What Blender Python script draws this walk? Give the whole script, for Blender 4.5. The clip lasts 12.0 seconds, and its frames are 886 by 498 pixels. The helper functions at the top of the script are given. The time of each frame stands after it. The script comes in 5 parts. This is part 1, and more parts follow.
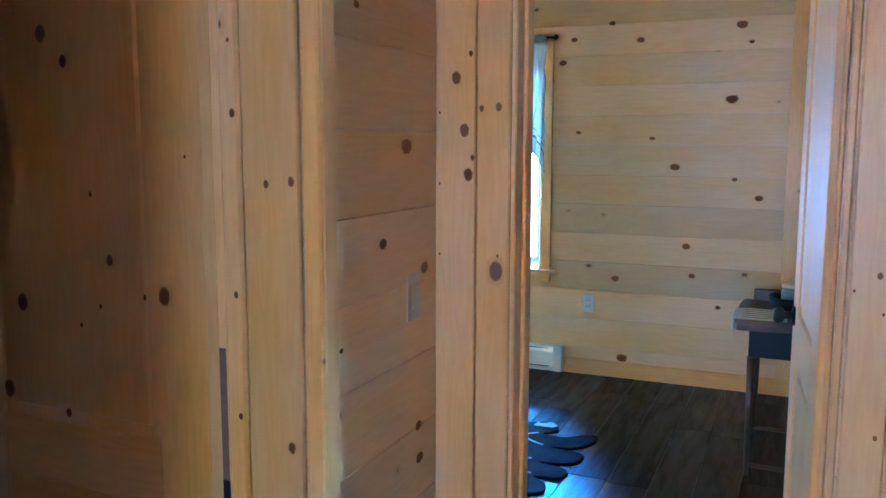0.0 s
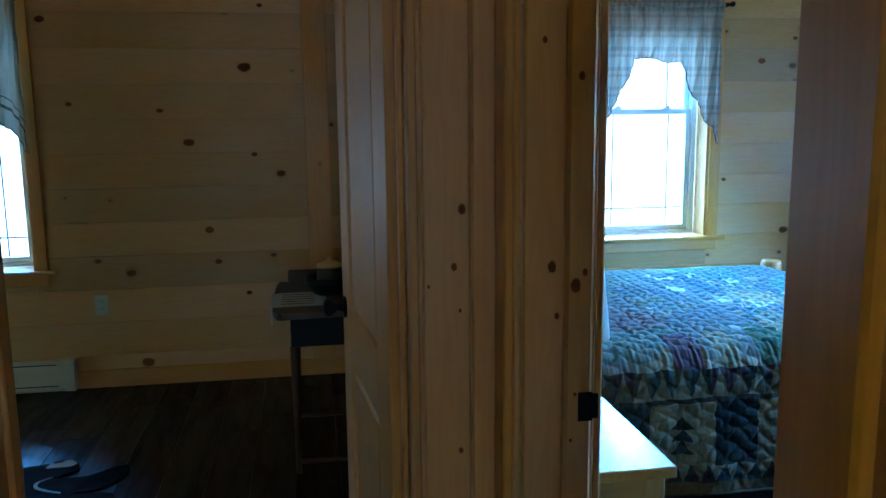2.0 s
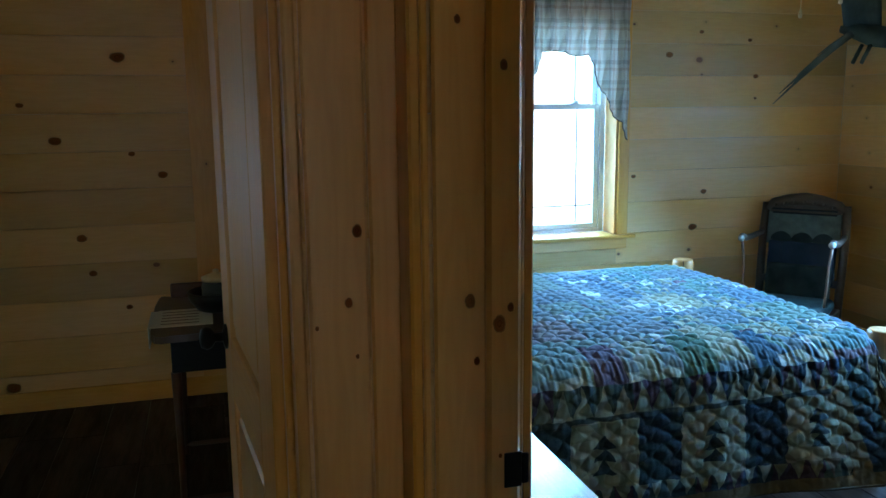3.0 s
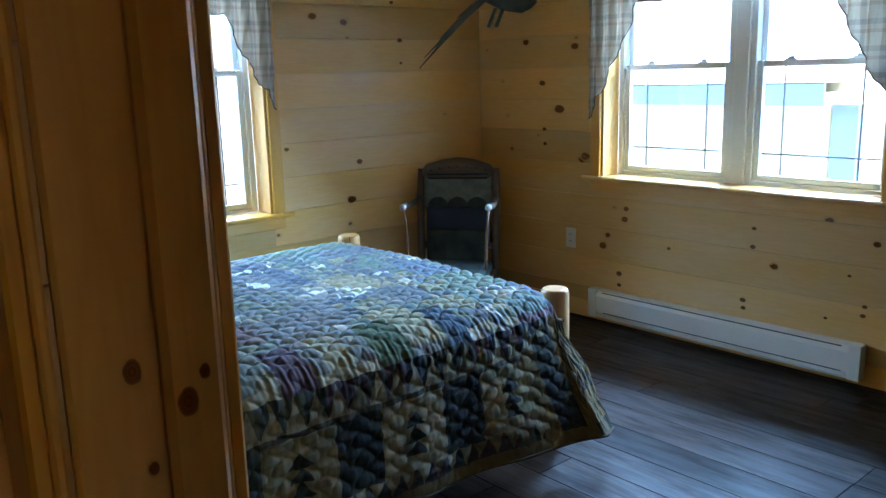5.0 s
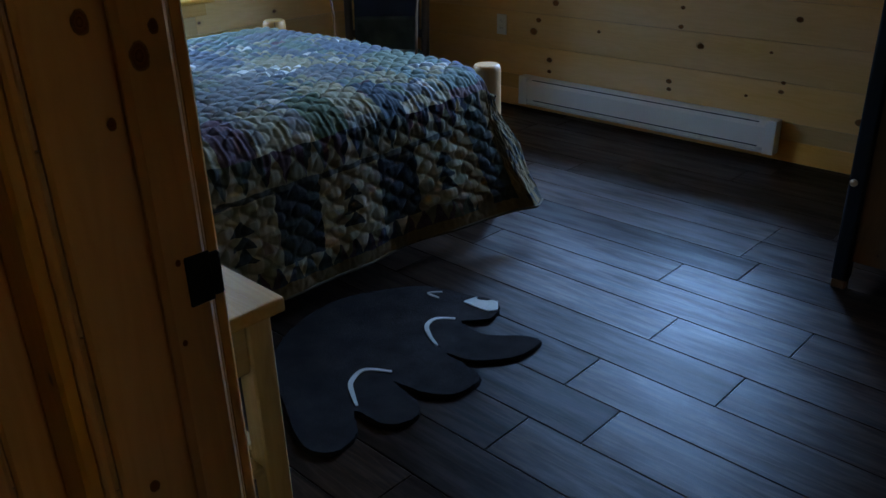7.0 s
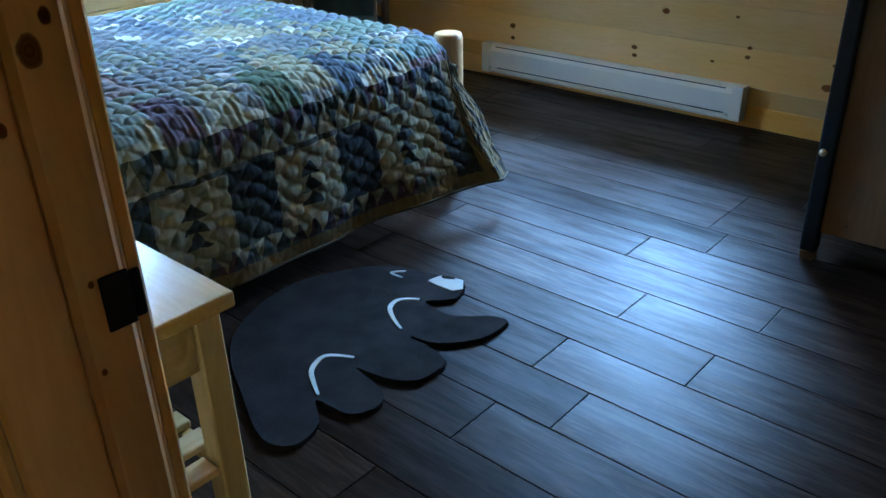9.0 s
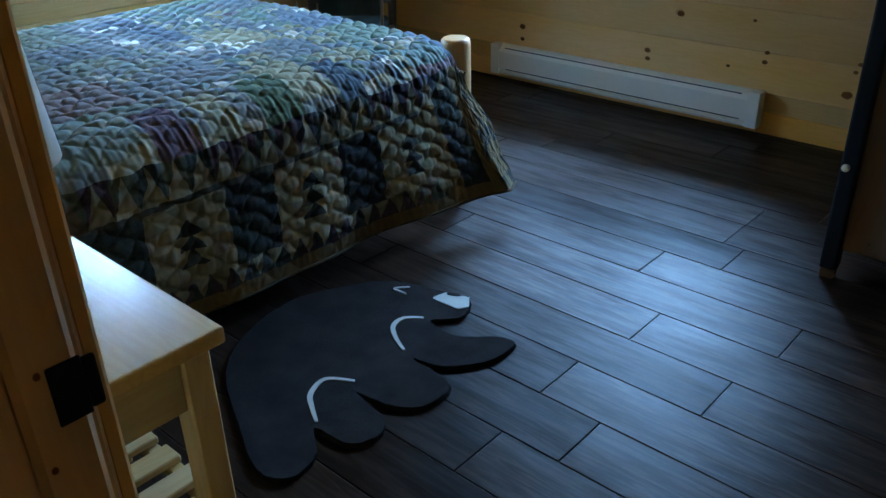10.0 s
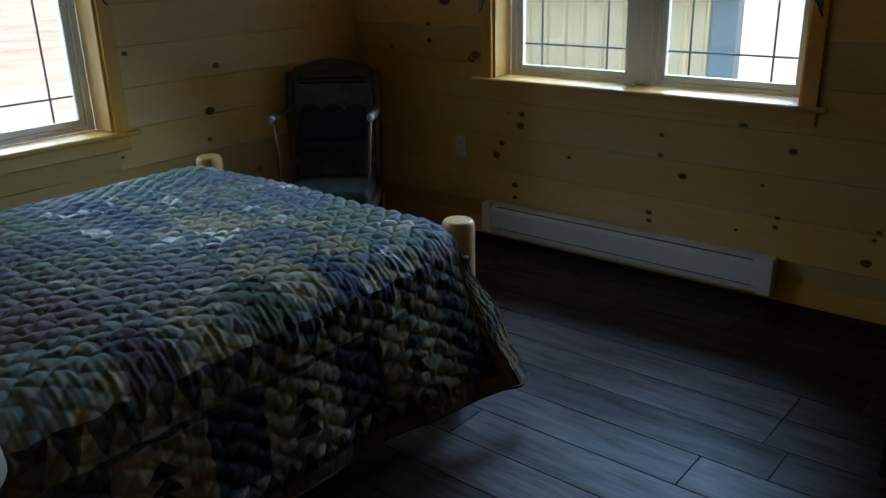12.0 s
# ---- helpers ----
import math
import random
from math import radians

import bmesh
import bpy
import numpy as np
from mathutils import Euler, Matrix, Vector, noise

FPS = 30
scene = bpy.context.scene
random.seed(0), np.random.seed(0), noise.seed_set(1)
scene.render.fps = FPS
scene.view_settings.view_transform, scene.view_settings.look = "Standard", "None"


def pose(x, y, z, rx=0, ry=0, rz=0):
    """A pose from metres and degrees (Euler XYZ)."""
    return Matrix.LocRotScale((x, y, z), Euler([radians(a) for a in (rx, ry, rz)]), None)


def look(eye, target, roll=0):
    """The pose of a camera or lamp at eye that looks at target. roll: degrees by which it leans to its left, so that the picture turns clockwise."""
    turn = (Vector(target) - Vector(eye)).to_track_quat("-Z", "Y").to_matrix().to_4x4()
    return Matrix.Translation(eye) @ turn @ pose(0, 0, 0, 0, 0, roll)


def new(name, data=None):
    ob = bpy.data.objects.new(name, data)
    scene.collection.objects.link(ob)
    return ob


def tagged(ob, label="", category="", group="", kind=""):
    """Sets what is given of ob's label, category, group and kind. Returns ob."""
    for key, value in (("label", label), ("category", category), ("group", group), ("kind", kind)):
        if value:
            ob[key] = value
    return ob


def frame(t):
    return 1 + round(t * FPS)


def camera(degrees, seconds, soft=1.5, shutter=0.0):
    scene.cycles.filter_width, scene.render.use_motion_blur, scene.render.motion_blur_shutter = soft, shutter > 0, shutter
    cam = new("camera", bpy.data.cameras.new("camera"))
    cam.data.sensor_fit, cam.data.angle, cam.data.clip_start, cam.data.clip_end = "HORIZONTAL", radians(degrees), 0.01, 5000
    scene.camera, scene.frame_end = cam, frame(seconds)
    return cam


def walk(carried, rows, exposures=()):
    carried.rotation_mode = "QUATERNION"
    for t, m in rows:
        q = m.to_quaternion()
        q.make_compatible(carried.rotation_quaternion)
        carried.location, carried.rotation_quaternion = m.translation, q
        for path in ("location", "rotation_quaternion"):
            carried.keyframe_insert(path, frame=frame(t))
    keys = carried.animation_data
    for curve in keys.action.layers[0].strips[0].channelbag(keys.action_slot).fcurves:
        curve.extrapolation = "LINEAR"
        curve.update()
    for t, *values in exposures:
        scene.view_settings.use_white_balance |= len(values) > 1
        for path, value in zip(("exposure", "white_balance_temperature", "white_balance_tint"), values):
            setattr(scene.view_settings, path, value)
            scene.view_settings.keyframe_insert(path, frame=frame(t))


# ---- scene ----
cam = camera(56.6, 12.0)
PATH = [
    (0, (0.239, 0.184, 1.455), (-0.556, 2.002, 1.205), 0.1),
    (0.5, (0.18, 0.306, 1.455), (-0.308, 2.226, 1.184), 0.1),
    (1, (0.13, 0.408, 1.456), (-0.042, 2.381, 1.181), 0.1),
    (1.5, (0.112, 0.515, 1.451), (0.251, 2.486, 1.142), -0.4),
    (2, (0.136, 0.666, 1.456), (0.46, 2.614, 1.136), -0.6),
    (2.5, (0.189, 0.816, 1.467), (0.612, 2.743, 1.137), -0.9),
    (3, (0.205, 0.951, 1.462), (0.752, 2.846, 1.126), -0.6),
    (3.5, (0.191, 1.106, 1.466), (0.974, 2.915, 1.127), -0.8),
    (3.7, (0.188, 1.151, 1.461), (1.083, 2.906, 1.117), -1.0),
    (5.3, (0.356, 1.392, 1.403), (1.666, 2.838, 0.962), -1.6),
    (5.5, (0.361, 1.384, 1.384), (1.676, 2.813, 0.909), -1.5),
    (6, (0.346, 1.385, 1.335), (1.655, 2.77, 0.728), -1.6),
    (6.5, (0.307, 1.364, 1.313), (1.619, 2.684, 0.581), -1.5),
    (7, (0.263, 1.335, 1.301), (1.563, 2.603, 0.461), -1.5),
    (9, (0.343, 1.389, 1.302), (1.666, 2.574, 0.384), -1.5),
    (9.5, (0.407, 1.434, 1.314), (1.721, 2.621, 0.383), -1.5),
    (10, (0.435, 1.46, 1.322), (1.74, 2.655, 0.388), -1.4),
    (10.5, (0.473, 1.525, 1.337), (1.807, 2.701, 0.421), -1.4),
    (11, (0.536, 1.618, 1.365), (1.898, 2.789, 0.486), -1.3),
    (11.5, (0.569, 1.701, 1.406), (1.989, 2.866, 0.614), -1.5),
    (12, (0.635, 1.782, 1.448), (2.077, 2.992, 0.771), -1.5),
]
EXPOSURES = [
    (0, 5.35, 3560, 10), (0.5, 5.15, 3400, 10), (0.9, 4.3, 3500, 10), (1.2, 3.57, 3880, -4), (1.5, 2.95, 4030, -4), (2, 2.75, 4180, -2),
    (2.5, 2.75, 4580, -2), (3, 2.65, 4930, -2), (3.5, 3.27, 5130, -2), (5.3, 2.2, 6500, 15), (5.5, 2, 6550, 15), (6, 1.65, 6800, 20),
    (6.5, 1.45, 7000, 20), (7, 1.25, 6300, 20), (9, 2.67, 6050, 10), (9.5, 2.27, 6100, 10), (10, 2.07, 6250, 10), (10.5, 1.97, 6350, 10),
    (11, 1.25, 7050, 17), (11.5, 0.65, 7350, 17), (12, 0.6, 7450, 17),
]
walk(cam, [(t, look(eye, target, roll)) for t, eye, target, roll in PATH], EXPOSURES)

# ---- light ----
world = bpy.data.worlds.new("sky")
scene.world = world
world.use_nodes = True
wn = world.node_tree.nodes
sky = wn.new("ShaderNodeTexSky")
sky.sky_type = "NISHITA"
sky.sun_disc = False
sky.sun_elevation, sky.sun_rotation = radians(53), radians(188)
world.node_tree.links.new(sky.outputs[0], wn["Background"].inputs[0])
wn["Background"].inputs[1].default_value = 0.10


def lamp(name, kind, m, energy, colour, size=1.0, size_y=1.0):
    data = bpy.data.lights.new(name, kind)
    data.energy, data.color = energy, colour
    if kind == "AREA":
        data.shape, data.size, data.size_y = "RECTANGLE", size, size_y
    ob = new(name, data)
    ob.matrix_world = m
    return ob


sun = lamp("sun", "SUN", look((-1.2, -9, 12), (0, 0, 0)), 3.4, (1.0, 0.95, 0.87))
sun.data.angle = radians(0.5)
# unseen area lamps that stand in for open sky outside, over the window heads
SKYBLUE = (0.29, 0.57, 1.0)
lamp("sky_light_north", "AREA", look((2.15, 9.6, 3.7), (2.15, 5.2, 1.2)), 980, SKYBLUE, 4.2, 2.6)
lamp("sky_light_east", "AREA", look((8.2, 3.3, 3.9), (4.1, 3.5, 1.3)), 1600, SKYBLUE, 6.5, 3.6)
lamp("sky_light_spare_room", "AREA", look((-1.9, 9.6, 3.3), (-1.6, 5.2, 1.2)), 190, SKYBLUE, 3.6, 2.4)
# added warm fill for the hall, shining in through the south opening
lamp("sky_light_living_room", "AREA", look((0.0, -5.4, 2.3), (-0.2, 0.6, 1.3)), 4.3, (1.0, 0.56, 0.25), 2.6, 1.8)

# ---- materials ----


class Nodes:
    """Short hand for building a node material."""

    def __init__(self, name):
        self.mat = bpy.data.materials.new(name)
        self.mat.use_nodes = True
        self.tree = self.mat.node_tree
        self.bsdf = self.tree.nodes["Principled BSDF"]

    def add(self, kind, **settings):
        node = self.tree.nodes.new(kind)
        for key, value in settings.items():
            setattr(node, key, value)
        return node

    def wire(self, source, target):
        if hasattr(source, "is_linked"):
            self.tree.links.new(source, target)
        else:
            target.default_value = source

    def math(self, op, a, b=0.0, c=0.0, clamp=False):
        node = self.add("ShaderNodeMath", operation=op, use_clamp=clamp)
        for socket, value in zip(node.inputs, (a, b, c)):
            self.wire(value, socket)
        return node.outputs[0]

    def vec(self, op, a, b=(0, 0, 0)):
        node = self.add("ShaderNodeVectorMath", operation=op)
        self.wire(a, node.inputs[0])
        self.wire(b, node.inputs[1])
        return node.outputs[0]

    def mix(self, fac, a, b, blend="MIX"):
        node = self.add("ShaderNodeMix", data_type="RGBA", blend_type=blend)
        self.wire(fac, node.inputs[0])
        self.wire(a, node.inputs[6])
        self.wire(b, node.inputs[7])
        return node.outputs[2]

    def ramp(self, fac, stops, interpolation="LINEAR"):
        node = self.add("ShaderNodeValToRGB")
        node.color_ramp.interpolation = interpolation
        els = node.color_ramp.elements
        while len(els) < len(stops):
            els.new(0.5)
        for el, (pos, col) in zip(els, stops):
            el.position, el.color = pos, (*col, 1) if len(col) == 3 else col
        self.wire(fac, node.inputs[0])
        return node.outputs[0]

    def noise(self, vector, scale, detail=3.0, rough=0.55):
        node = self.add("ShaderNodeTexNoise")
        self.wire(vector, node.inputs["Vector"])
        node.inputs["Scale"].default_value = scale
        node.inputs["Detail"].default_value = detail
        node.inputs["Roughness"].default_value = rough
        return node.outputs["Fac"]

    def coords(self, which="Object"):
        return self.add("ShaderNodeTexCoord").outputs[which]

    def finish(self, colour, rough=0.5, height=None, strength=0.2, distance=0.002, **inputs):
        self.wire(colour, self.bsdf.inputs["Base Color"])
        self.wire(rough, self.bsdf.inputs["Roughness"])
        if height is not None:
            bump = self.add("ShaderNodeBump")
            bump.inputs["Strength"].default_value = strength
            bump.inputs["Distance"].default_value = distance
            self.wire(height, bump.inputs["Height"])
            self.tree.links.new(bump.outputs[0], self.bsdf.inputs["Normal"])
        for key, value in inputs.items():
            self.wire(value, self.bsdf.inputs[key.replace("_", " ")])
        return self.mat


def wood(name, light, dark, knot, knots=1.0, rough=0.38, vary=0.10, knot_size=0.33):
    """Sawn boards with the grain along local x, growth figure, knots and a satin varnish."""
    n = Nodes(name)
    rnd = n.add("ShaderNodeObjectInfo").outputs["Random"]
    shift = n.add("ShaderNodeCombineXYZ")
    for i, k in enumerate((37.0, 11.3, 23.7)):
        n.wire(n.math("MULTIPLY", rnd, k), shift.inputs[i])
    p = n.vec("ADD", n.coords(), shift.outputs[0])
    # knots: a few cells hold one
    vor = n.add("ShaderNodeTexVoronoi")
    flat = n.add("ShaderNodeSeparateXYZ")
    n.wire(p, flat.inputs[0])
    face = n.add("ShaderNodeCombineXYZ")
    n.wire(n.math("MULTIPLY", flat.outputs[0], 4.2), face.inputs[0])
    n.wire(n.math("MULTIPLY", flat.outputs[2], 6.0), face.inputs[1])
    n.wire(face.outputs[0], vor.inputs["Vector"])
    vor.voronoi_dimensions = "2D"
    vor.inputs["Scale"].default_value = 1.0
    sep = n.add("ShaderNodeSeparateColor")
    n.wire(vor.outputs["Color"], sep.inputs[0])
    has = n.math("GREATER_THAN", sep.outputs[0], 1.0 - 0.34 * knots)
    radius = n.math("MULTIPLY_ADD", n.math("POWER", sep.outputs[1], 2.5), 0.10 * knot_size / 0.33, 0.022)
    dist = n.math("ADD", vor.outputs["Distance"], n.math("MULTIPLY", n.noise(p, 30.0, 2.0), 0.05))
    near = n.math("SUBTRACT", radius, n.math("SUBTRACT", dist, 0.03))
    core = n.math("MULTIPLY", n.math("MULTIPLY", near, 45.0, clamp=True), has)
    halo = n.math("MULTIPLY", n.math("MULTIPLY_ADD", near, 9.0, 0.75, clamp=True), has)
    # grain bends round the knots
    bend = n.math("MULTIPLY", n.math("MULTIPLY", halo, 0.020), 1.0)
    off = n.add("ShaderNodeCombineXYZ")
    n.wire(bend, off.inputs[1])
    n.wire(bend, off.inputs[2])
    q = n.vec("ADD", p, off.outputs[0])
    figure = n.noise(n.vec("MULTIPLY", q, (0.9, 9.0, 9.0)), 1.6, 3.0)
    rings = n.math("FRACT", n.math("MULTIPLY", figure, 9.0))
    rings = n.math("ABSOLUTE", n.math("MULTIPLY_ADD", rings, 2.0, -1.0))
    fine = n.noise(n.vec("MULTIPLY", q, (3.0, 90.0, 90.0)), 2.0, 2.0)
    tone = n.math("ADD", n.math("MULTIPLY", rings, 0.34), n.math("MULTIPLY", fine, 0.36))
    colour = n.mix(n.math("MULTIPLY", tone, 0.85, clamp=True), (*light, 1), (*dark, 1))
    broad = n.noise(n.vec("MULTIPLY", p, (0.8, 3.0, 3.0)), 1.3, 2.0)
    hue = n.add("ShaderNodeHueSaturation")
    n.wire(n.math("MULTIPLY_ADD", rnd, vary * 2.4, 1.0 - vary * 1.2), hue.inputs["Value"])
    n.wire(n.math("MULTIPLY_ADD", broad, 0.5, 0.75), hue.inputs["Saturation"])
    n.wire(colour, hue.inputs["Color"])
    colour = n.mix(n.math("MULTIPLY", halo, 0.35), hue.outputs[0], (*[c * 0.45 for c in dark], 1))
    colour = n.mix(core, colour, (*knot, 1))
    return n.finish(colour, n.math("MULTIPLY_ADD", fine, 0.16, rough - 0.05), tone, 0.25, 0.0008)


PINE = wood("pine", (0.76, 0.475, 0.182), (0.64, 0.350, 0.103), (0.19, 0.075, 0.026), knots=0.35, vary=0.14)
PINE_TRIM = wood("pine_trim", (0.79, 0.430, 0.105), (0.64, 0.295, 0.052), (0.18, 0.07, 0.024), knots=0.3, rough=0.34, vary=0.07)
PINE_LOG = wood("peeled_log", (0.56, 0.285, 0.085), (0.40, 0.175, 0.045), (0.12, 0.05, 0.02), knots=0.3, rough=0.42)
PINE_TABLE = wood("varnished_pine", (0.66, 0.45, 0.21), (0.50, 0.29, 0.11), (0.1, 0.045, 0.02), knots=0.15, rough=0.2)
DARKWOOD = wood("dark_stained_wood", (0.085, 0.040, 0.022), (0.040, 0.018, 0.010), (0.02, 0.008, 0.005), knots=0.1, rough=0.35)
CARVED = wood("old_carved_wood", (0.10, 0.060, 0.034), (0.05, 0.027, 0.015), (0.02, 0.01, 0.006), knots=0.05, rough=0.4)
BROWNPANEL = wood("brown_panel", (0.20, 0.105, 0.05), (0.12, 0.058, 0.027), (0.04, 0.018, 0.01), knots=0.35, rough=0.45)


def floor_material():
    n = Nodes("vinyl_plank")
    rnd = n.add("ShaderNodeObjectInfo").outputs["Random"]
    shift = n.add("ShaderNodeCombineXYZ")
    for i, k in enumerate((51.0, 17.0, 5.0)):
        n.wire(n.math("MULTIPLY", rnd, k), shift.inputs[i])
    p = n.vec("ADD", n.coords(), shift.outputs[0])
    figure = n.noise(n.vec("MULTIPLY", p, (1.1, 10.0, 10.0)), 1.8, 4.0)
    lines = n.math("ABSOLUTE", n.math("MULTIPLY_ADD", n.math("FRACT", n.math("MULTIPLY", figure, 7.0)), 2.0, -1.0))
    fine = n.noise(n.vec("MULTIPLY", p, (2.5, 110.0, 110.0)), 2.0, 2.0)
    tone = n.math("ADD", n.math("MULTIPLY", lines, 0.45), n.math("MULTIPLY", fine, 0.55))
    colour = n.ramp(tone, [(0.05, (0.011, 0.0065, 0.0045)), (0.5, (0.027, 0.015, 0.010)), (0.95, (0.055, 0.032, 0.021))])
    streak = n.noise(n.vec("MULTIPLY", p, (1.6, 22.0, 22.0)), 1.2, 3.0)
    colour = n.mix(n.ramp(streak, [(0.56, (0, 0, 0)), (0.68, (0.85, 0.85, 0.85))]), colour, (0.009, 0.006, 0.0045, 1))
    hue = n.add("ShaderNodeHueSaturation")
    n.wire(n.math("MULTIPLY_ADD", rnd, 0.9, 0.55), hue.inputs["Value"])
    n.wire(colour, hue.inputs["Color"])
    rough = n.math("MULTIPLY_ADD", tone, 0.10, 0.345)
    # worn and matte streaks along the grain take the gloss down, each plank a little differently
    dull = n.ramp(n.noise(n.vec("MULTIPLY", p, (2.2, 14.0, 14.0)), 1.5, 4.0), [(0.38, (1, 1, 1)), (0.68, (0.50, 0.50, 0.50))])
    n.finish(hue.outputs[0], 0.7, tone, 0.25, 0.0006, Specular_IOR_Level=0.0)
    coat, mixer, fres = n.add("ShaderNodeBsdfAnisotropic", distribution="BECKMANN"), n.add("ShaderNodeMixShader"), n.add("ShaderNodeFresnel")
    fres.inputs[0].default_value = 1.36
    n.wire(rough, coat.inputs["Roughness"])
    relief = n.add("ShaderNodeBump")
    relief.inputs["Strength"].default_value = 0.25
    relief.inputs["Distance"].default_value = 0.0005
    n.wire(tone, relief.inputs["Height"])
    n.wire(relief.outputs[0], coat.inputs["Normal"])
    n.wire(n.math("MULTIPLY", n.math("MULTIPLY", fres.outputs[0], n.math("MULTIPLY_ADD", rnd, 0.28, 0.74)), dull), mixer.inputs[0])
    n.wire(n.bsdf.outputs[0], mixer.inputs[1])
    n.wire(coat.outputs[0], mixer.inputs[2])
    n.wire(mixer.outputs[0], n.tree.nodes["Material Output"].inputs[0])
    return n.mat


FLOOR = floor_material()


def plain(name, colour, rough=0.5, metal=0.0, spread=0.08, scale=18.0, relief=0.1, depth=0.0006, **inputs):
    """A plain surface with faint blotches and a fine relief."""
    n = Nodes(name)
    p = n.coords()
    big, small = n.noise(p, scale * 0.25, 3.0), n.noise(p, scale * 8, 2.0)
    c = n.mix(n.math("MULTIPLY_ADD", big, 1.6, -0.3, clamp=True), (*[v * (1 - spread) for v in colour], 1), (*[min(1, v * (1 + spread)) for v in colour], 1))
    return n.finish(c, n.math("MULTIPLY_ADD", small, 0.12, rough - 0.06), small, relief, depth, Metallic=metal, **inputs)


# grille bars coloured dark for how they look against bright sky
BACKLIT_MUNTIN = plain("backlit_grille", (0.07, 0.075, 0.075), 0.4, spread=0.03)
VINYL = plain("white_vinyl", (0.78, 0.79, 0.78), 0.35, spread=0.03)
HEATER = plain("white_enamel", (0.80, 0.77, 0.68), 0.32, spread=0.03)
PLATE = plain("ivory_plastic", (0.76, 0.74, 0.66), 0.35, spread=0.02)
BLACK = plain("black_metal", (0.012, 0.012, 0.013), 0.38, metal=0.6, spread=0.3)
BLACKPAINT = plain("blue_black_paint", (0.008, 0.010, 0.013), 0.5, spread=0.25, Specular_IOR_Level=0.25)
DARKGAP = plain("dark_cavity", (0.03, 0.022, 0.015), 0.9)
PLASTER = plain("painted_board", (0.62, 0.55, 0.43), 0.6, spread=0.05)
SHADE = plain("linen_shade", (0.82, 0.77, 0.64), 0.85, spread=0.03, scale=60, relief=0.5)
PAPER = plain("white_paper", (0.80, 0.80, 0.77), 0.7, spread=0.03)
MATTRESS = plain("mattress_ticking", (0.55, 0.53, 0.48), 0.85)
RUG = plain("black_wool_pile", (0.021, 0.017, 0.016), 0.95, spread=0.5, scale=45, relief=1.0, depth=0.006, Specular_IOR_Level=0.06)
RUG_WHITE = plain("cream_wool_pile", (0.46, 0.44, 0.38), 0.95, spread=0.2, scale=50, relief=1.0, depth=0.004)
GRAVEL = plain("pale_gravel_ground", (0.66, 0.64, 0.59), 0.95, spread=0.35, scale=2.0, relief=0.6)
SIDING = plain("tan_metal_siding", (0.30, 0.235, 0.125), 0.45, spread=0.04, scale=3)
ROOFTRIM = plain("green_metal_trim", (0.060, 0.085, 0.086), 0.45, spread=0.06, scale=3)
ROOFMETAL = plain("pale_metal_roof", (0.55, 0.57, 0.57), 0.4, spread=0.05, scale=3)
FEATHER = plain("dark_feathers", (0.060, 0.068, 0.058), 0.6, spread=0.6, scale=40, relief=0.8)
BRASS = plain("chain_brass", (0.75, 0.62, 0.38), 0.3, metal=0.9)
CREAMPOST = plain("worn_pale_wood", (0.46, 0.43, 0.37), 0.45, spread=0.10)
ALMOND = plain("almond_plastic", (0.62, 0.50, 0.33), 0.4, spread=0.03)
NAVY = plain("navy_velvet", (0.016, 0.026, 0.052), 0.9, spread=0.4, scale=30, relief=0.5)
GREYGREEN = plain("worn_carved_panel", (0.13, 0.14, 0.115), 0.55, spread=0.6, scale=60, relief=1.0, depth=0.004)
UPHOLSTERY = plain("faded_blue_green_velvet", (0.040, 0.048, 0.042), 0.95, spread=0.6, scale=34, relief=0.5, Specular_IOR_Level=0.15)


def glass_material():
    n = Nodes("window_glass")
    n.tree.nodes.remove(n.bsdf)
    clear, gloss, mixer = n.add("ShaderNodeBsdfTransparent"), n.add("ShaderNodeBsdfGlossy"), n.add("ShaderNodeMixShader")
    gloss.inputs["Roughness"].default_value = 0.02
    fres = n.add("ShaderNodeFresnel")
    fres.inputs[0].default_value = 1.45
    n.wire(fres.outputs[0], mixer.inputs[0])
    n.wire(clear.outputs[0], mixer.inputs[1])
    n.wire(gloss.outputs[0], mixer.inputs[2])
    n.wire(mixer.outputs[0], n.tree.nodes["Material Output"].inputs[0])
    return n.mat


GLASS = glass_material()


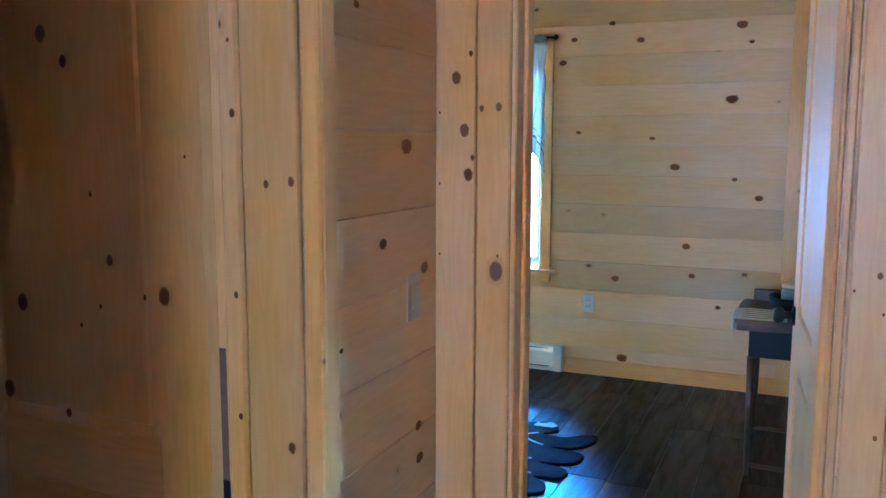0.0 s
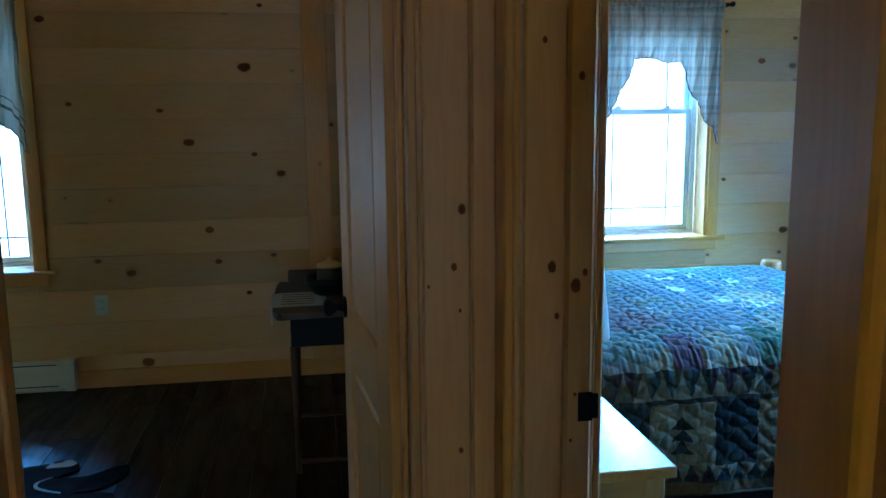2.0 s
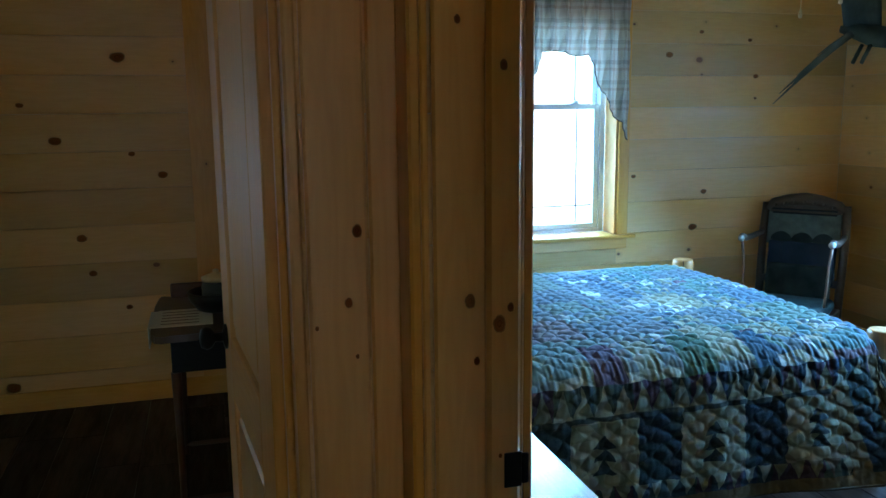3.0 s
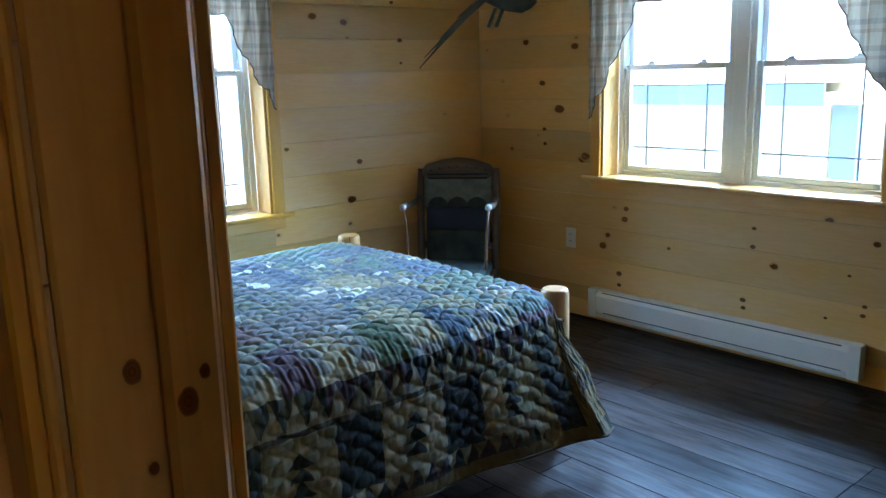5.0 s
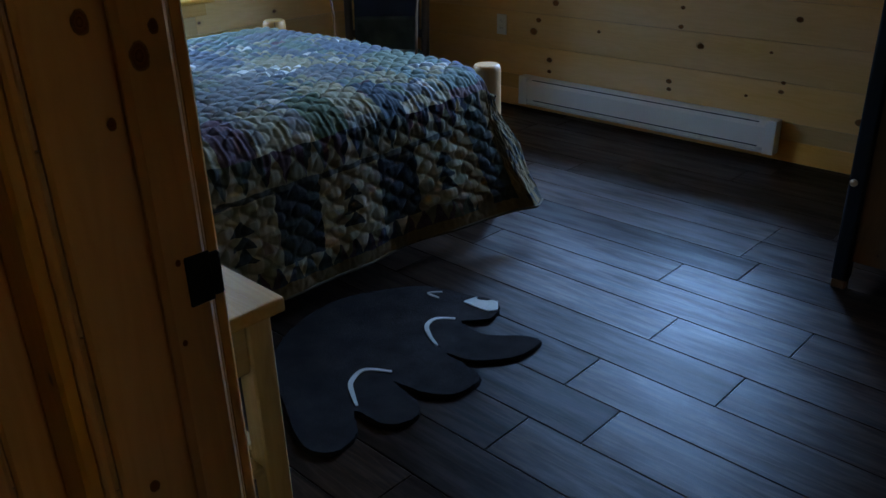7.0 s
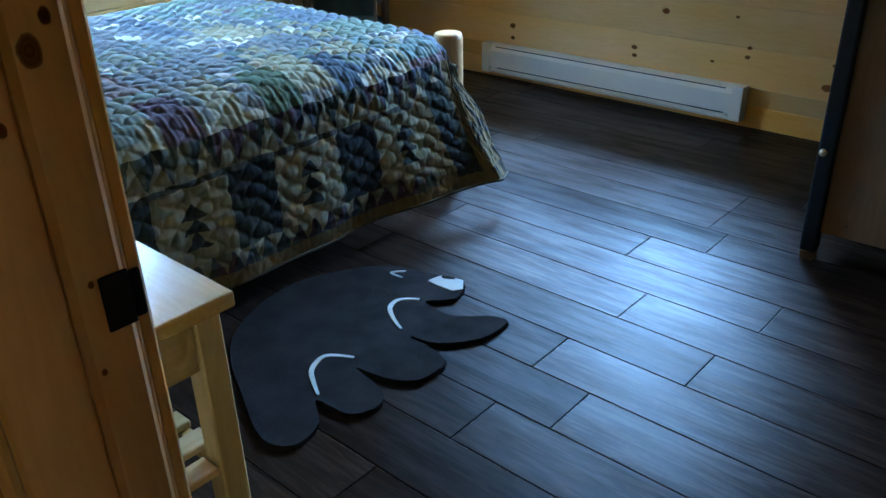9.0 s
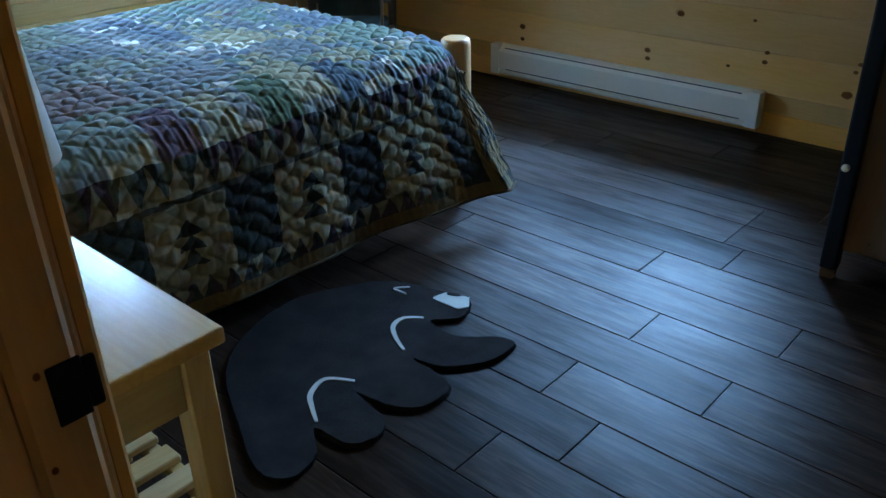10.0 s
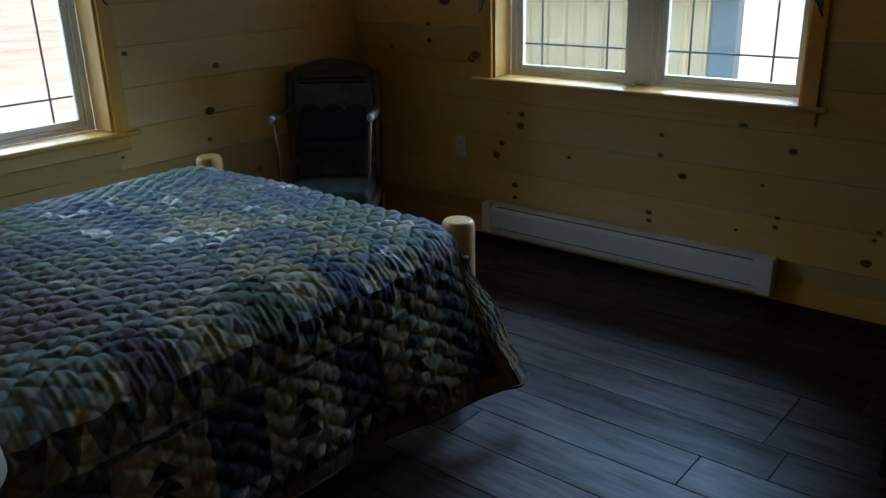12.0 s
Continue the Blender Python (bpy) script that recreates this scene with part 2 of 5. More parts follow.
def plaid_material():
    """Homespun check in slate blue, brick red and cream; daylight shows through."""
    n = Nodes("homespun_plaid")
    uv = n.add("ShaderNodeSeparateXYZ")
    n.wire(n.coords("UV"), uv.inputs[0])

    def bands(v, pitch, phase):
        return n.math("FRACT", n.math("MULTIPLY_ADD", v, 1.0 / pitch, phase))

    warp = n.ramp(bands(uv.outputs[0], 0.12, 0.1), [(0.0, (0.60, 0.54, 0.43)), (0.34, (0.20, 0.18, 0.16)), (0.55, (0.58, 0.52, 0.41)), (0.72, (0.34, 0.18, 0.12)), (0.86, (0.60, 0.54, 0.43))], "CONSTANT")
    weft = n.ramp(bands(uv.outputs[1], 0.11, 0.3), [(0.0, (0.60, 0.54, 0.43)), (0.34, (0.20, 0.18, 0.16)), (0.55, (0.58, 0.52, 0.41)), (0.72, (0.34, 0.18, 0.12)), (0.86, (0.60, 0.54, 0.43))], "CONSTANT")
    weave = n.noise(n.coords("UV"), 420.0, 1.0)
    colour = n.mix(0.38, n.mix(0.5, warp, weft), (0.56, 0.47, 0.39, 1))
    colour = n.mix(n.math("MULTIPLY", weave, 0.25), colour, (0.3, 0.28, 0.24, 1))
    n.finish(colour, 0.9, weave, 0.3, 0.0005)
    thin, mixer = n.add("ShaderNodeBsdfTranslucent"), n.add("ShaderNodeMixShader")
    n.wire(colour, thin.inputs[0])
    mixer.inputs[0].default_value = 0.45
    n.wire(n.bsdf.outputs[0], mixer.inputs[1])
    n.wire(thin.outputs[0], mixer.inputs[2])
    n.wire(mixer.outputs[0], n.tree.nodes["Material Output"].inputs[0])
    return n.mat


PLAID = plaid_material()


def striped_material():
    """Plain cream cotton with two dark border stripes that follow the hem; daylight shows through."""
    n = Nodes("cream_bordered_cotton")
    uv = n.add("ShaderNodeSeparateXYZ")
    n.wire(n.coords("UV"), uv.inputs[0])
    up = uv.outputs[1]
    weave = n.noise(n.coords("UV"), 420.0, 1.0)
    colour = n.mix(n.math("MULTIPLY", n.noise(n.coords("UV"), 9.0, 3.0), 0.5), (0.62, 0.57, 0.46, 1), (0.50, 0.45, 0.35, 1))
    for height, half in ((0.105, 0.009), (0.155, 0.004)):
        colour = n.mix(n.math("LESS_THAN", n.math("ABSOLUTE", n.math("SUBTRACT", up, height)), half), colour, (0.16, 0.13, 0.10, 1))
    n.finish(colour, 0.9, weave, 0.3, 0.0005)
    thin, mixer = n.add("ShaderNodeBsdfTranslucent"), n.add("ShaderNodeMixShader")
    n.wire(colour, thin.inputs[0])
    mixer.inputs[0].default_value = 0.45
    n.wire(n.bsdf.outputs[0], mixer.inputs[1])
    n.wire(thin.outputs[0], mixer.inputs[2])
    n.wire(mixer.outputs[0], n.tree.nodes["Material Output"].inputs[0])
    return n.mat


STRIPED = striped_material()
PIPING = plain("dark_piping", (0.05, 0.035, 0.025), 0.9, spread=0.2, scale=50, relief=0.4)


def quilt_material():
    """Patchwork: blocks and half-square triangles in navy, teal, olive, plum and cream."""
    n = Nodes("patchwork_quilt")
    uv = n.add("ShaderNodeSeparateXYZ")
    # seams pulled out of line by the padding and by washing
    pull = n.add("ShaderNodeTexNoise")
    n.wire(n.coords("UV"), pull.inputs["Vector"])
    pull.inputs["Scale"].default_value = 17.0
    pull.inputs["Detail"].default_value = 3.0
    scaled = n.add("ShaderNodeVectorMath", operation="SCALE")
    n.wire(n.vec("SUBTRACT", pull.outputs["Color"], (0.5, 0.5, 0.5)), scaled.inputs[0])
    scaled.inputs["Scale"].default_value = 0.030
    n.wire(n.vec("ADD", n.coords("UV"), scaled.outputs[0]), uv.inputs[0])
    u, v = uv.outputs[0], uv.outputs[1]
    # palette of the top, lightened for the window light that falls on it
    cool = [(0.0, (0.145, 0.155, 0.155)), (0.22, (0.125, 0.170, 0.145)), (0.38, (0.42, 0.365, 0.255)), (0.46, (0.235, 0.215, 0.125)), (0.53, (0.110, 0.130, 0.150)), (0.70, (0.165, 0.105, 0.110)), (0.725, (0.30, 0.26, 0.155)), (0.84, (0.145, 0.175, 0.125)), (0.965, (0.60, 0.55, 0.44))]

    def cell(size, seed):
        cu, cv = n.math("DIVIDE", u, size), n.math("DIVIDE", v, size)
        flo = n.add("ShaderNodeCombineXYZ")
        n.wire(n.math("FLOOR", cu), flo.inputs[0])
        n.wire(n.math("FLOOR", cv), flo.inputs[1])
        half = n.math("GREATER_THAN", n.math("ADD", n.math("FRACT", cu), n.math("FRACT", cv)), 1.0)
        flo.inputs[2].default_value = seed
        tri = n.add("ShaderNodeCombineXYZ")
        n.wire(n.math("MULTIPLY", half, 7.3), tri.inputs[2])
        white = n.add("ShaderNodeTexWhiteNoise", noise_dimensions="3D")
        n.wire(n.vec("ADD", flo.outputs[0], tri.outputs[0]), white.inputs[0])
        solid = n.add("ShaderNodeTexWhiteNoise", noise_dimensions="3D")
        n.wire(flo.outputs[0], solid.inputs[0])
        return white.outputs["Value"], solid.outputs["Value"]

    tri_s, _ = cell(0.058, 1.0)
    _, blk_l = cell(0.17, 3.0)
    _, blk_xl = cell(0.255, 9.0)
    top = n.mix(n.math("GREATER_THAN", blk_l, 0.72), n.ramp(blk_xl, cool[:-1], "CONSTANT"), n.ramp(tri_s, cool, "CONSTANT"))
    # a field of pale patches towards the pillows, darker ones towards the foot
    pale = n.math("LESS_THAN", n.math("ADD", u, n.math("MULTIPLY", blk_xl, 0.34)), 2.12)
    top = n.mix(n.math("MULTIPLY", pale, 0.24), top, n.mix(blk_l, (0.46, 0.40, 0.29, 1), (0.33, 0.335, 0.29, 1)))
    # star blocks of white points about the middle of the bed
    stars = None
    for cx, cy, r in ((2.02, -0.16, 0.13), (1.90, 0.12, 0.10), (1.93, 0.42, 0.12)):
        d = n.math("ADD", n.math("POWER", n.math("SUBTRACT", u, cx), 2.0), n.math("POWER", n.math("SUBTRACT", v, cy), 2.0))
        near = n.math("LESS_THAN", d, r * r)
        stars = near if stars is None else n.math("MAXIMUM", stars, near)
    top = n.mix(n.math("MULTIPLY", stars, n.math("GREATER_THAN", tri_s, 0.80)), top, (0.70, 0.66, 0.55, 1))
    # plum and green patches along the edge, where the top turns down
    rim = n.math("MULTIPLY", n.math("GREATER_THAN", n.math("ABSOLUTE", v), 0.60), n.math("LESS_THAN", n.math("ABSOLUTE", v), 0.80))
    for at, half, tone_ in ((1.48, 0.06, (0.105, 0.062, 0.080, 1)), (1.83, 0.07, (0.085, 0.115, 0.060, 1)), (2.10, 0.05, (0.060, 0.085, 0.110, 1)), (1.64, 0.05, (0.30, 0.27, 0.17, 1))):
        here = n.math("MULTIPLY", rim, n.math("LESS_THAN", n.math("ABSOLUTE", n.math("SUBTRACT", u, at)), half))
        top = n.mix(here, top, tone_)
    # bands down the drop: v runs in metres from the middle of the top towards each hem
    # cloth colours of the drop are darkened for the shade on that side
    a = n.math("ABSOLUTE", v)

    def over(edge):
        return n.math("GREATER_THAN", a, edge)

    def geese(low, high, pitch, flip=0.0):
        """A row of light triangles standing on a dark ground, between two heights of the drop."""
        t = n.math("DIVIDE", n.math("SUBTRACT", a, low), high - low)
        if flip:
            t = n.math("SUBTRACT", 1.0, t)
        f = n.math("FRACT", n.math("DIVIDE", u, pitch))
        f = n.math("MULTIPLY", n.math("ABSOLUTE", n.math("SUBTRACT", f, 0.5)), 2.0)
        inside = n.math("LESS_THAN", f, t)
        pick = n.add("ShaderNodeTexWhiteNoise", noise_dimensions="1D")
        n.wire(n.math("FLOOR", n.math("DIVIDE", u, pitch)), pick.inputs["W"])
        pale = n.ramp(pick.outputs["Value"], [(0.0, (0.23, 0.195, 0.12)), (0.35, (0.155, 0.13, 0.072)), (0.6, (0.27, 0.235, 0.16)), (0.85, (0.125, 0.08, 0.05))], "CONSTANT")
        deep = n.ramp(pick.outputs["Value"], [(0.0, (0.030, 0.040, 0.035)), (0.3, (0.050, 0.022, 0.034)), (0.55, (0.022, 0.030, 0.050)), (0.8, (0.07, 0.075, 0.045))], "CONSTANT")
        return n.mix(inside, deep, pale)

    # blocks: navy squares in turn with wider cream ones, each with a small stacked pine tree
    col = n.math("FRACT", n.math("DIVIDE", n.math("SUBTRACT", u, 1.24), 0.42))
    across = n.math("ABSOLUTE", n.math("MULTIPLY_ADD", col, 0.42, -0.21))
    tier = n.math("FRACT", n.math("DIVIDE", n.math("SUBTRACT", a, 0.972), 0.047))
    point = n.math("LESS_THAN", across, n.math("MULTIPLY_ADD", tier, 0.038, 0.004))
    point = n.math("MULTIPLY", point, n.math("MULTIPLY", n.math("GREATER_THAN", a, 0.972), n.math("LESS_THAN", a, 1.113)))
    cream = n.mix(n.math("GREATER_THAN", tri_s, 0.6), (0.28, 0.235, 0.145, 1), (0.185, 0.165, 0.095, 1))
    cream = n.mix(n.math("GREATER_THAN", tri_s, 0.88), cream, (0.20, 0.145, 0.10, 1))
    cream = n.mix(point, cream, (0.018, 0.024, 0.024, 1))
    navy = n.mix(n.math("GREATER_THAN", blk_l, 0.5), (0.014, 0.019, 0.026, 1), (0.018, 0.026, 0.023, 1))
    side_row = n.mix(n.math("GREATER_THAN", across, 0.125), cream, navy)
    tan = n.mix(n.noise(n.coords("UV"), 26.0, 2.0), (0.105, 0.064, 0.021, 1), (0.17, 0.112, 0.042, 1))
    colour = n.mix(over(0.800), top, geese(0.800, 0.905, 0.074))
    colour = n.mix(over(0.905), colour, (0.045, 0.045, 0.036, 1))
    colour = n.mix(over(0.922), colour, side_row)
    colour = n.mix(over(1.160), colour, geese(1.150, 1.222, 0.062, 1.0))

    def beyond(edge, lean=0.14):
        return n.math("GREATER_THAN", n.math("SUBTRACT", u, n.math("MULTIPLY", n.math("SUBTRACT", a, 0.90), lean)), edge)

    # at the foot end: a tan square, a navy strip, a dark green strip and the tan border
    foot = over(0.86)
    colour = n.mix(n.math("MULTIPLY", beyond(2.355), over(0.90)), colour, tan)
    colour = n.mix(n.math("MULTIPLY", beyond(2.425), foot), colour, navy)
    colour = n.mix(n.math("MULTIPLY", beyond(2.490), foot), colour, (0.026, 0.030, 0.022, 1))
    border = n.math("MAXIMUM", over(1.222), n.math("MULTIPLY", beyond(2.532), over(0.80)))
    colour = n.mix(border, colour, n.mix(n.math("MULTIPLY", beyond(2.60), n.math("GREATER_THAN", tri_s, 0.66)), tan, (0.032, 0.030, 0.024, 1)))
    print_ = n.noise(n.coords("UV"), 120.0, 4.0, 0.75)
    colour = n.mix(n.math("MULTIPLY_ADD", print_, 1.5, -0.55, clamp=True), colour, n.mix(0.17, colour, (0.40, 0.36, 0.27, 1)))
    fade = n.noise(n.coords("UV"), 3.0, 2.0)
    colour = n.mix(n.math("MULTIPLY", fade, 0.06), colour, (0.24, 0.27, 0.25, 1))
    return n.finish(colour, 0.85, print_, 0.3, 0.0008, Specular_IOR_Level=0.12)


QUILT = quilt_material()

# ---- building helpers ----


def part(name, bm, material, parent=None, label="", m=None, smooth=False):
    """One mesh object from a bmesh, under a thing or a part."""
    me = bpy.data.meshes.new(name)
    bm.to_mesh(me)
    bm.free()
    me.materials.append(material)
    if smooth:
        for poly in me.polygons:
            poly.use_smooth = True
    ob = new(name, me)
    if m is not None:
        ob.matrix_basis = m
    if parent is not None:
        ob.parent = parent
    if label:
        ob["label"] = label
    return ob


def box(lo, hi, bevel=0.0, bm=None, segments=1):
    """Adds a box between two corners, with its edges eased."""
    own = bmesh.new()
    bmesh.ops.create_cube(own, size=1.0)
    size = [max(1e-4, b - a) for a, b in zip(lo, hi)]
    for vert in own.verts:
        vert.co = Vector([a + (c + 0.5) * s for a, c, s in zip(lo, vert.co, size)])
    if bevel:
        bmesh.ops.bevel(own, geom=own.edges[:], offset=min(bevel, min(size) * 0.45), segments=segments, affect="EDGES", profile=0.5)
    if bm is None:
        return own
    join(bm, own)
    return bm


def join(bm, other):
    index = {vert: bm.verts.new(vert.co) for vert in other.verts}
    for face in other.faces:
        copy = bm.faces.new([index[vert] for vert in face.verts])
        copy.smooth = face.smooth
    other.free()


def lathe(profile, steps=24):
    """A turned shape about z from (radius, height) pairs."""
    bm = bmesh.new()
    rings = []
    for r, z in profile:
        rings.append([bm.verts.new((r * math.cos(k * math.tau / steps), r * math.sin(k * math.tau / steps), z)) for k in range(steps)])
    for a, b in zip(rings, rings[1:]):
        for k in range(steps):
            face = bm.faces.new((a[k], a[(k + 1) % steps], b[(k + 1) % steps], b[k]))
            face.smooth = True
    for ring in (rings[0][::-1], rings[-1]):
        bm.faces.new(ring)
    return bm


def tube(points, radius, steps=8, radii=None):
    """A bar of round section along points."""
    bm = bmesh.new()
    pts = [Vector(p) for p in points]
    rings = []
    for i, p in enumerate(pts):
        way = (pts[min(i + 1, len(pts) - 1)] - pts[max(i - 1, 0)]).normalized()
        side = way.cross(Vector((0.31, 0.17, 0.93))).normalized()
        up = side.cross(way)
        r = radii[i] if radii else radius
        rings.append([bm.verts.new(p + r * (math.cos(k * math.tau / steps) * side + math.sin(k * math.tau / steps) * up)) for k in range(steps)])
    for a, b in zip(rings, rings[1:]):
        for k in range(steps):
            face = bm.faces.new((a[k], a[(k + 1) % steps], b[(k + 1) % steps], b[k]))
            face.smooth = True
    bm.faces.new(rings[0][::-1])
    bm.faces.new(rings[-1])
    bmesh.ops.recalc_face_normals(bm, faces=bm.faces[:])
    return bm


def thing(name, m, label, category, group="", kind=""):
    ob = new(name)
    ob.matrix_basis = m
    return tagged(ob, label, category, group, kind)


BOARDS = {}


def board(name, start, axis, length, depth_axis, depth, height, material, parent, bevel=0.003, label=""):
    """A plank whose length runs along axis ('x', 'y' or 'z'), from its start corner; meshes are shared by size."""
    key = (round(length, 3), round(depth, 4), round(height, 4), round(bevel, 4), material.name)
    if key not in BOARDS:
        bm = box((0, 0, 0), (length, depth, height), bevel)
        me = bpy.data.meshes.new(name)
        bm.to_mesh(me)
        bm.free()
        me.materials.append(material)
        BOARDS[key] = me
    x = {"x": Vector((1, 0, 0)), "y": Vector((0, 1, 0)), "z": Vector((0, 0, 1))}[axis]
    y = {"x": Vector((1, 0, 0)), "-x": Vector((-1, 0, 0)), "y": Vector((0, 1, 0)), "-y": Vector((0, -1, 0)), "z": Vector((0, 0, 1)), "-z": Vector((0, 0, -1))}[depth_axis]
    z = x.cross(y)
    ob = new(name, BOARDS[key])
    ob.matrix_basis = Matrix.Translation(start) @ Matrix((x, y, z)).transposed().to_4x4()
    ob.parent = parent
    if label:
        ob["label"] = label
    return ob


# ---- the house: walls, floor, ceiling ----
CEIL = 2.45
NORTH, EAST = 5.27, 4.065
WEST_A, WEST = -2.7, -3.4
SOUTH, SOUTH_B = -3.2, 0.15
PART_W, PART_E = 0.49, 0.638      # partition with the bedroom door
WALL_A0, WALL_A1 = 2.13, 2.26     # wall with the spare-room door
HALL_W, CORNER_Y = -0.63, 1.555
DOOR_A = (-0.432, 0.335)
DOOR_B = (1.193, 2.045)
DOOR_TOP = 2.06
WIN_A = (-2.06, -1.29, 0.665, 2.06)
WIN_1 = (1.79, 2.515, 0.725, 2.06)
WIN_2 = (2.775, 4.30, 0.845, 2.06)
WIN_S = (-0.60, 0.36, 0.85, 2.06)
THICK = 0.016


def wall(name, axis, face, back, span, openings, label, boards=(), pitch=0.182, groove=0.0011):
    """A wall whose core is cut through at its openings. axis: the way it runs. boards: sides that carry planks, as
    (face position, outward sign, first, last)."""
    lo, hi = sorted((face, back))
    cells = []
    cuts = sorted({span[0], span[1], *[o[0] for o in openings], *[o[1] for o in openings]})
    for a, b in zip(cuts, cuts[1:]):
        holes = sorted((o[2], o[3]) for o in openings if o[0] <= a + 1e-6 and o[1] >= b - 1e-6)
        z = 0.0
        for z0, z1 in holes:
            if z0 > z + 1e-6:
                cells.append((a, b, z, z0))
            z = z1
        if z < CEIL:
            cells.append((a, b, z, CEIL))
    bm = bmesh.new()
    for a, b, z0, z1 in cells:
        if axis == "x":
            box((a, lo, z0), (b, hi, z1), 0, bm)
        else:
            box((lo, a, z0), (hi, b, z1), 0, bm)
    core = tagged(part(name, bm, PLASTER), label, "wall", kind="structure")
    for side, sign, first, last in boards:
        z, row = 0.0, 0
        while z < CEIL - 0.01:
            top = min(z + pitch, CEIL)
            spans = [(first, last)]
            for a, b, z0, z1 in openings:
                if z0 < top - 0.02 and z1 > z + 0.02:
                    spans = [piece for s in spans for piece in ((s[0], min(s[1], a)), (max(s[0], b), s[1])) if piece[1] - piece[0] > 0.01]
            # short pieces under and over an opening that starts or ends within this row
            pieces = [(s0, s1, z, top) for s0, s1 in spans]
            for a, b, z0, z1 in openings:
                if z + 0.02 < z0 < top - 0.02:
                    pieces.append((max(a, first), min(b, last), z, z0))
                if z + 0.02 < z1 < top - 0.02:
                    pieces.append((max(a, first), min(b, last), z1, top))
            row_low, row_high = z, top
            for s0, s1, z, top in pieces:
                if s1 - s0 < 0.01:
                    continue
                gap = 0.0004 + groove * 0.25
                if axis == "x":
                    if sign < 0:
                        board("plank", (s0, side, top - gap), "x", s1 - s0, "-y", THICK, top - z - 2 * gap, PINE, core, groove)
                    else:
                        board("plank", (s0, side, z + gap), "x", s1 - s0, "y", THICK, top - z - 2 * gap, PINE, core, groove)
                else:
                    if sign < 0:
                        board("plank", (side, s0, z + gap), "y", s1 - s0, "-x", THICK, top - z - 2 * gap, PINE, core, groove)
                    else:
                        board("plank", (side, s0, top - gap), "y", s1 - s0, "x", THICK, top - z - 2 * gap, PINE, core, groove)
            z = row_high
    return core


def lowered(w):
    """The rough opening of a window, cut lower by the thickness of its stool."""
    return (w[0], w[1], w[2] - 0.0225, w[3])



WALL_N = wall("wall_north", "x", NORTH + THICK, NORTH + 0.19, (WEST_A - 0.2, EAST + 0.2), [lowered(WIN_A), lowered(WIN_1)], "horizontal knotty pine plank wall with two windows", groove=0.0014, boards=[(NORTH + THICK, -1, WEST_A, PART_W), (NORTH + THICK, -1, PART_E, EAST)])
WALL_E = wall("wall_east", "y", EAST + THICK, EAST + 0.19, (SOUTH_B - 0.2, NORTH + THICK), [lowered(WIN_2)], "horizontal knotty pine plank wall under a wide window", groove=0.0014, boards=[(EAST + THICK, -1, SOUTH_B, NORTH)])
WALL_P = wall("wall_partition", "y", PART_W + THICK, PART_E - THICK, (SOUTH, NORTH + THICK), [(*DOOR_B, 0.0, DOOR_TOP)], "knotty pine partition with the bedroom doorway",
              [(PART_W + THICK, -1, SOUTH, WALL_A0 - THICK), (PART_W + THICK, -1, WALL_A1 + THICK, NORTH), (PART_E - THICK, 1, SOUTH_B, NORTH)])
WALL_A = wall("wall_hall_end", "x", WALL_A0 + THICK, WALL_A1 - THICK, (WEST_A - 0.2, PART_W + THICK), [(*DOOR_A, 0.0, DOOR_TOP)], "knotty pine wall at the end of the hall with an open doorway",
              [(WALL_A0 + THICK, -1, HALL_W, PART_W), (WALL_A1 - THICK, 1, WEST_A, PART_W)])
WALL_H = wall("wall_hall_side", "y", HALL_W - THICK, HALL_W - 0.13, (CORNER_Y + THICK, WALL_A0 + THICK), [], "short knotty pine wall beside the spare room",
              [(HALL_W - THICK, 1, CORNER_Y + 0.045, WALL_A0)], pitch=0.186)
DOOR_C = (-1.78, -0.850)
WALL_C = wall("wall_closet", "x", CORNER_Y + THICK, CORNER_Y + 0.14, (WEST - 0.2, HALL_W - THICK), [(*DOOR_C, 0.0, DOOR_TOP)], "pine wall with a closed panel door",
              [(CORNER_Y + THICK, -1, WEST, HALL_W)])
WALL_AW = wall("wall_spare_room_west", "y", WEST_A - THICK, WEST_A - 0.19, (WALL_A0, NORTH + THICK), [], "knotty pine plank wall", [(WEST_A - THICK, 1, WALL_A1, NORTH)])
WALL_W = wall("wall_west", "y", WEST - THICK, WEST - 0.19, (SOUTH, CORNER_Y + 0.14), [], "knotty pine plank wall", [(WEST - THICK, 1, SOUTH, CORNER_Y)])
WALL_S = wall("wall_south", "x", SOUTH - THICK, SOUTH - 0.19, (WEST - 0.2, PART_E), [lowered(WIN_S)], "unseen knotty pine plank wall with an added window", [(SOUTH - THICK, 1, WEST, PART_W)])
WALL_SB = wall("wall_bedroom_south", "x", SOUTH_B - THICK, SOUTH_B - 0.15, (PART_E - THICK, EAST + 0.2), [], "knotty pine plank wall", [(SOUTH_B - THICK, 1, PART_E, EAST)])
bm = box((WEST - 0.2, SOUTH - 0.2, CEIL), (EAST + 0.2, NORTH + 0.2, CEIL + 0.12))
tagged(part("ceiling", bm, PINE), "pine boarded ceiling over all rooms", "ceiling", kind="structure")
FLOOR_BASE = tagged(part("floor", box((WEST - 0.2, SOUTH - 0.2, -0.12), (EAST + 0.2, NORTH + 0.2, -0.008)), DARKGAP), "dark brown wood-look vinyl plank floor", "floor", kind="structure")


def casing(name, pieces, label):
    """Flat pine boards round an opening, each one a part."""
    ob = thing(name, Matrix(), label, "trim", kind="structure")
    for piece in pieces:
        board(*piece[:7], PINE_TRIM, ob, piece[7] if len(piece) > 7 else 0.004)
    return ob


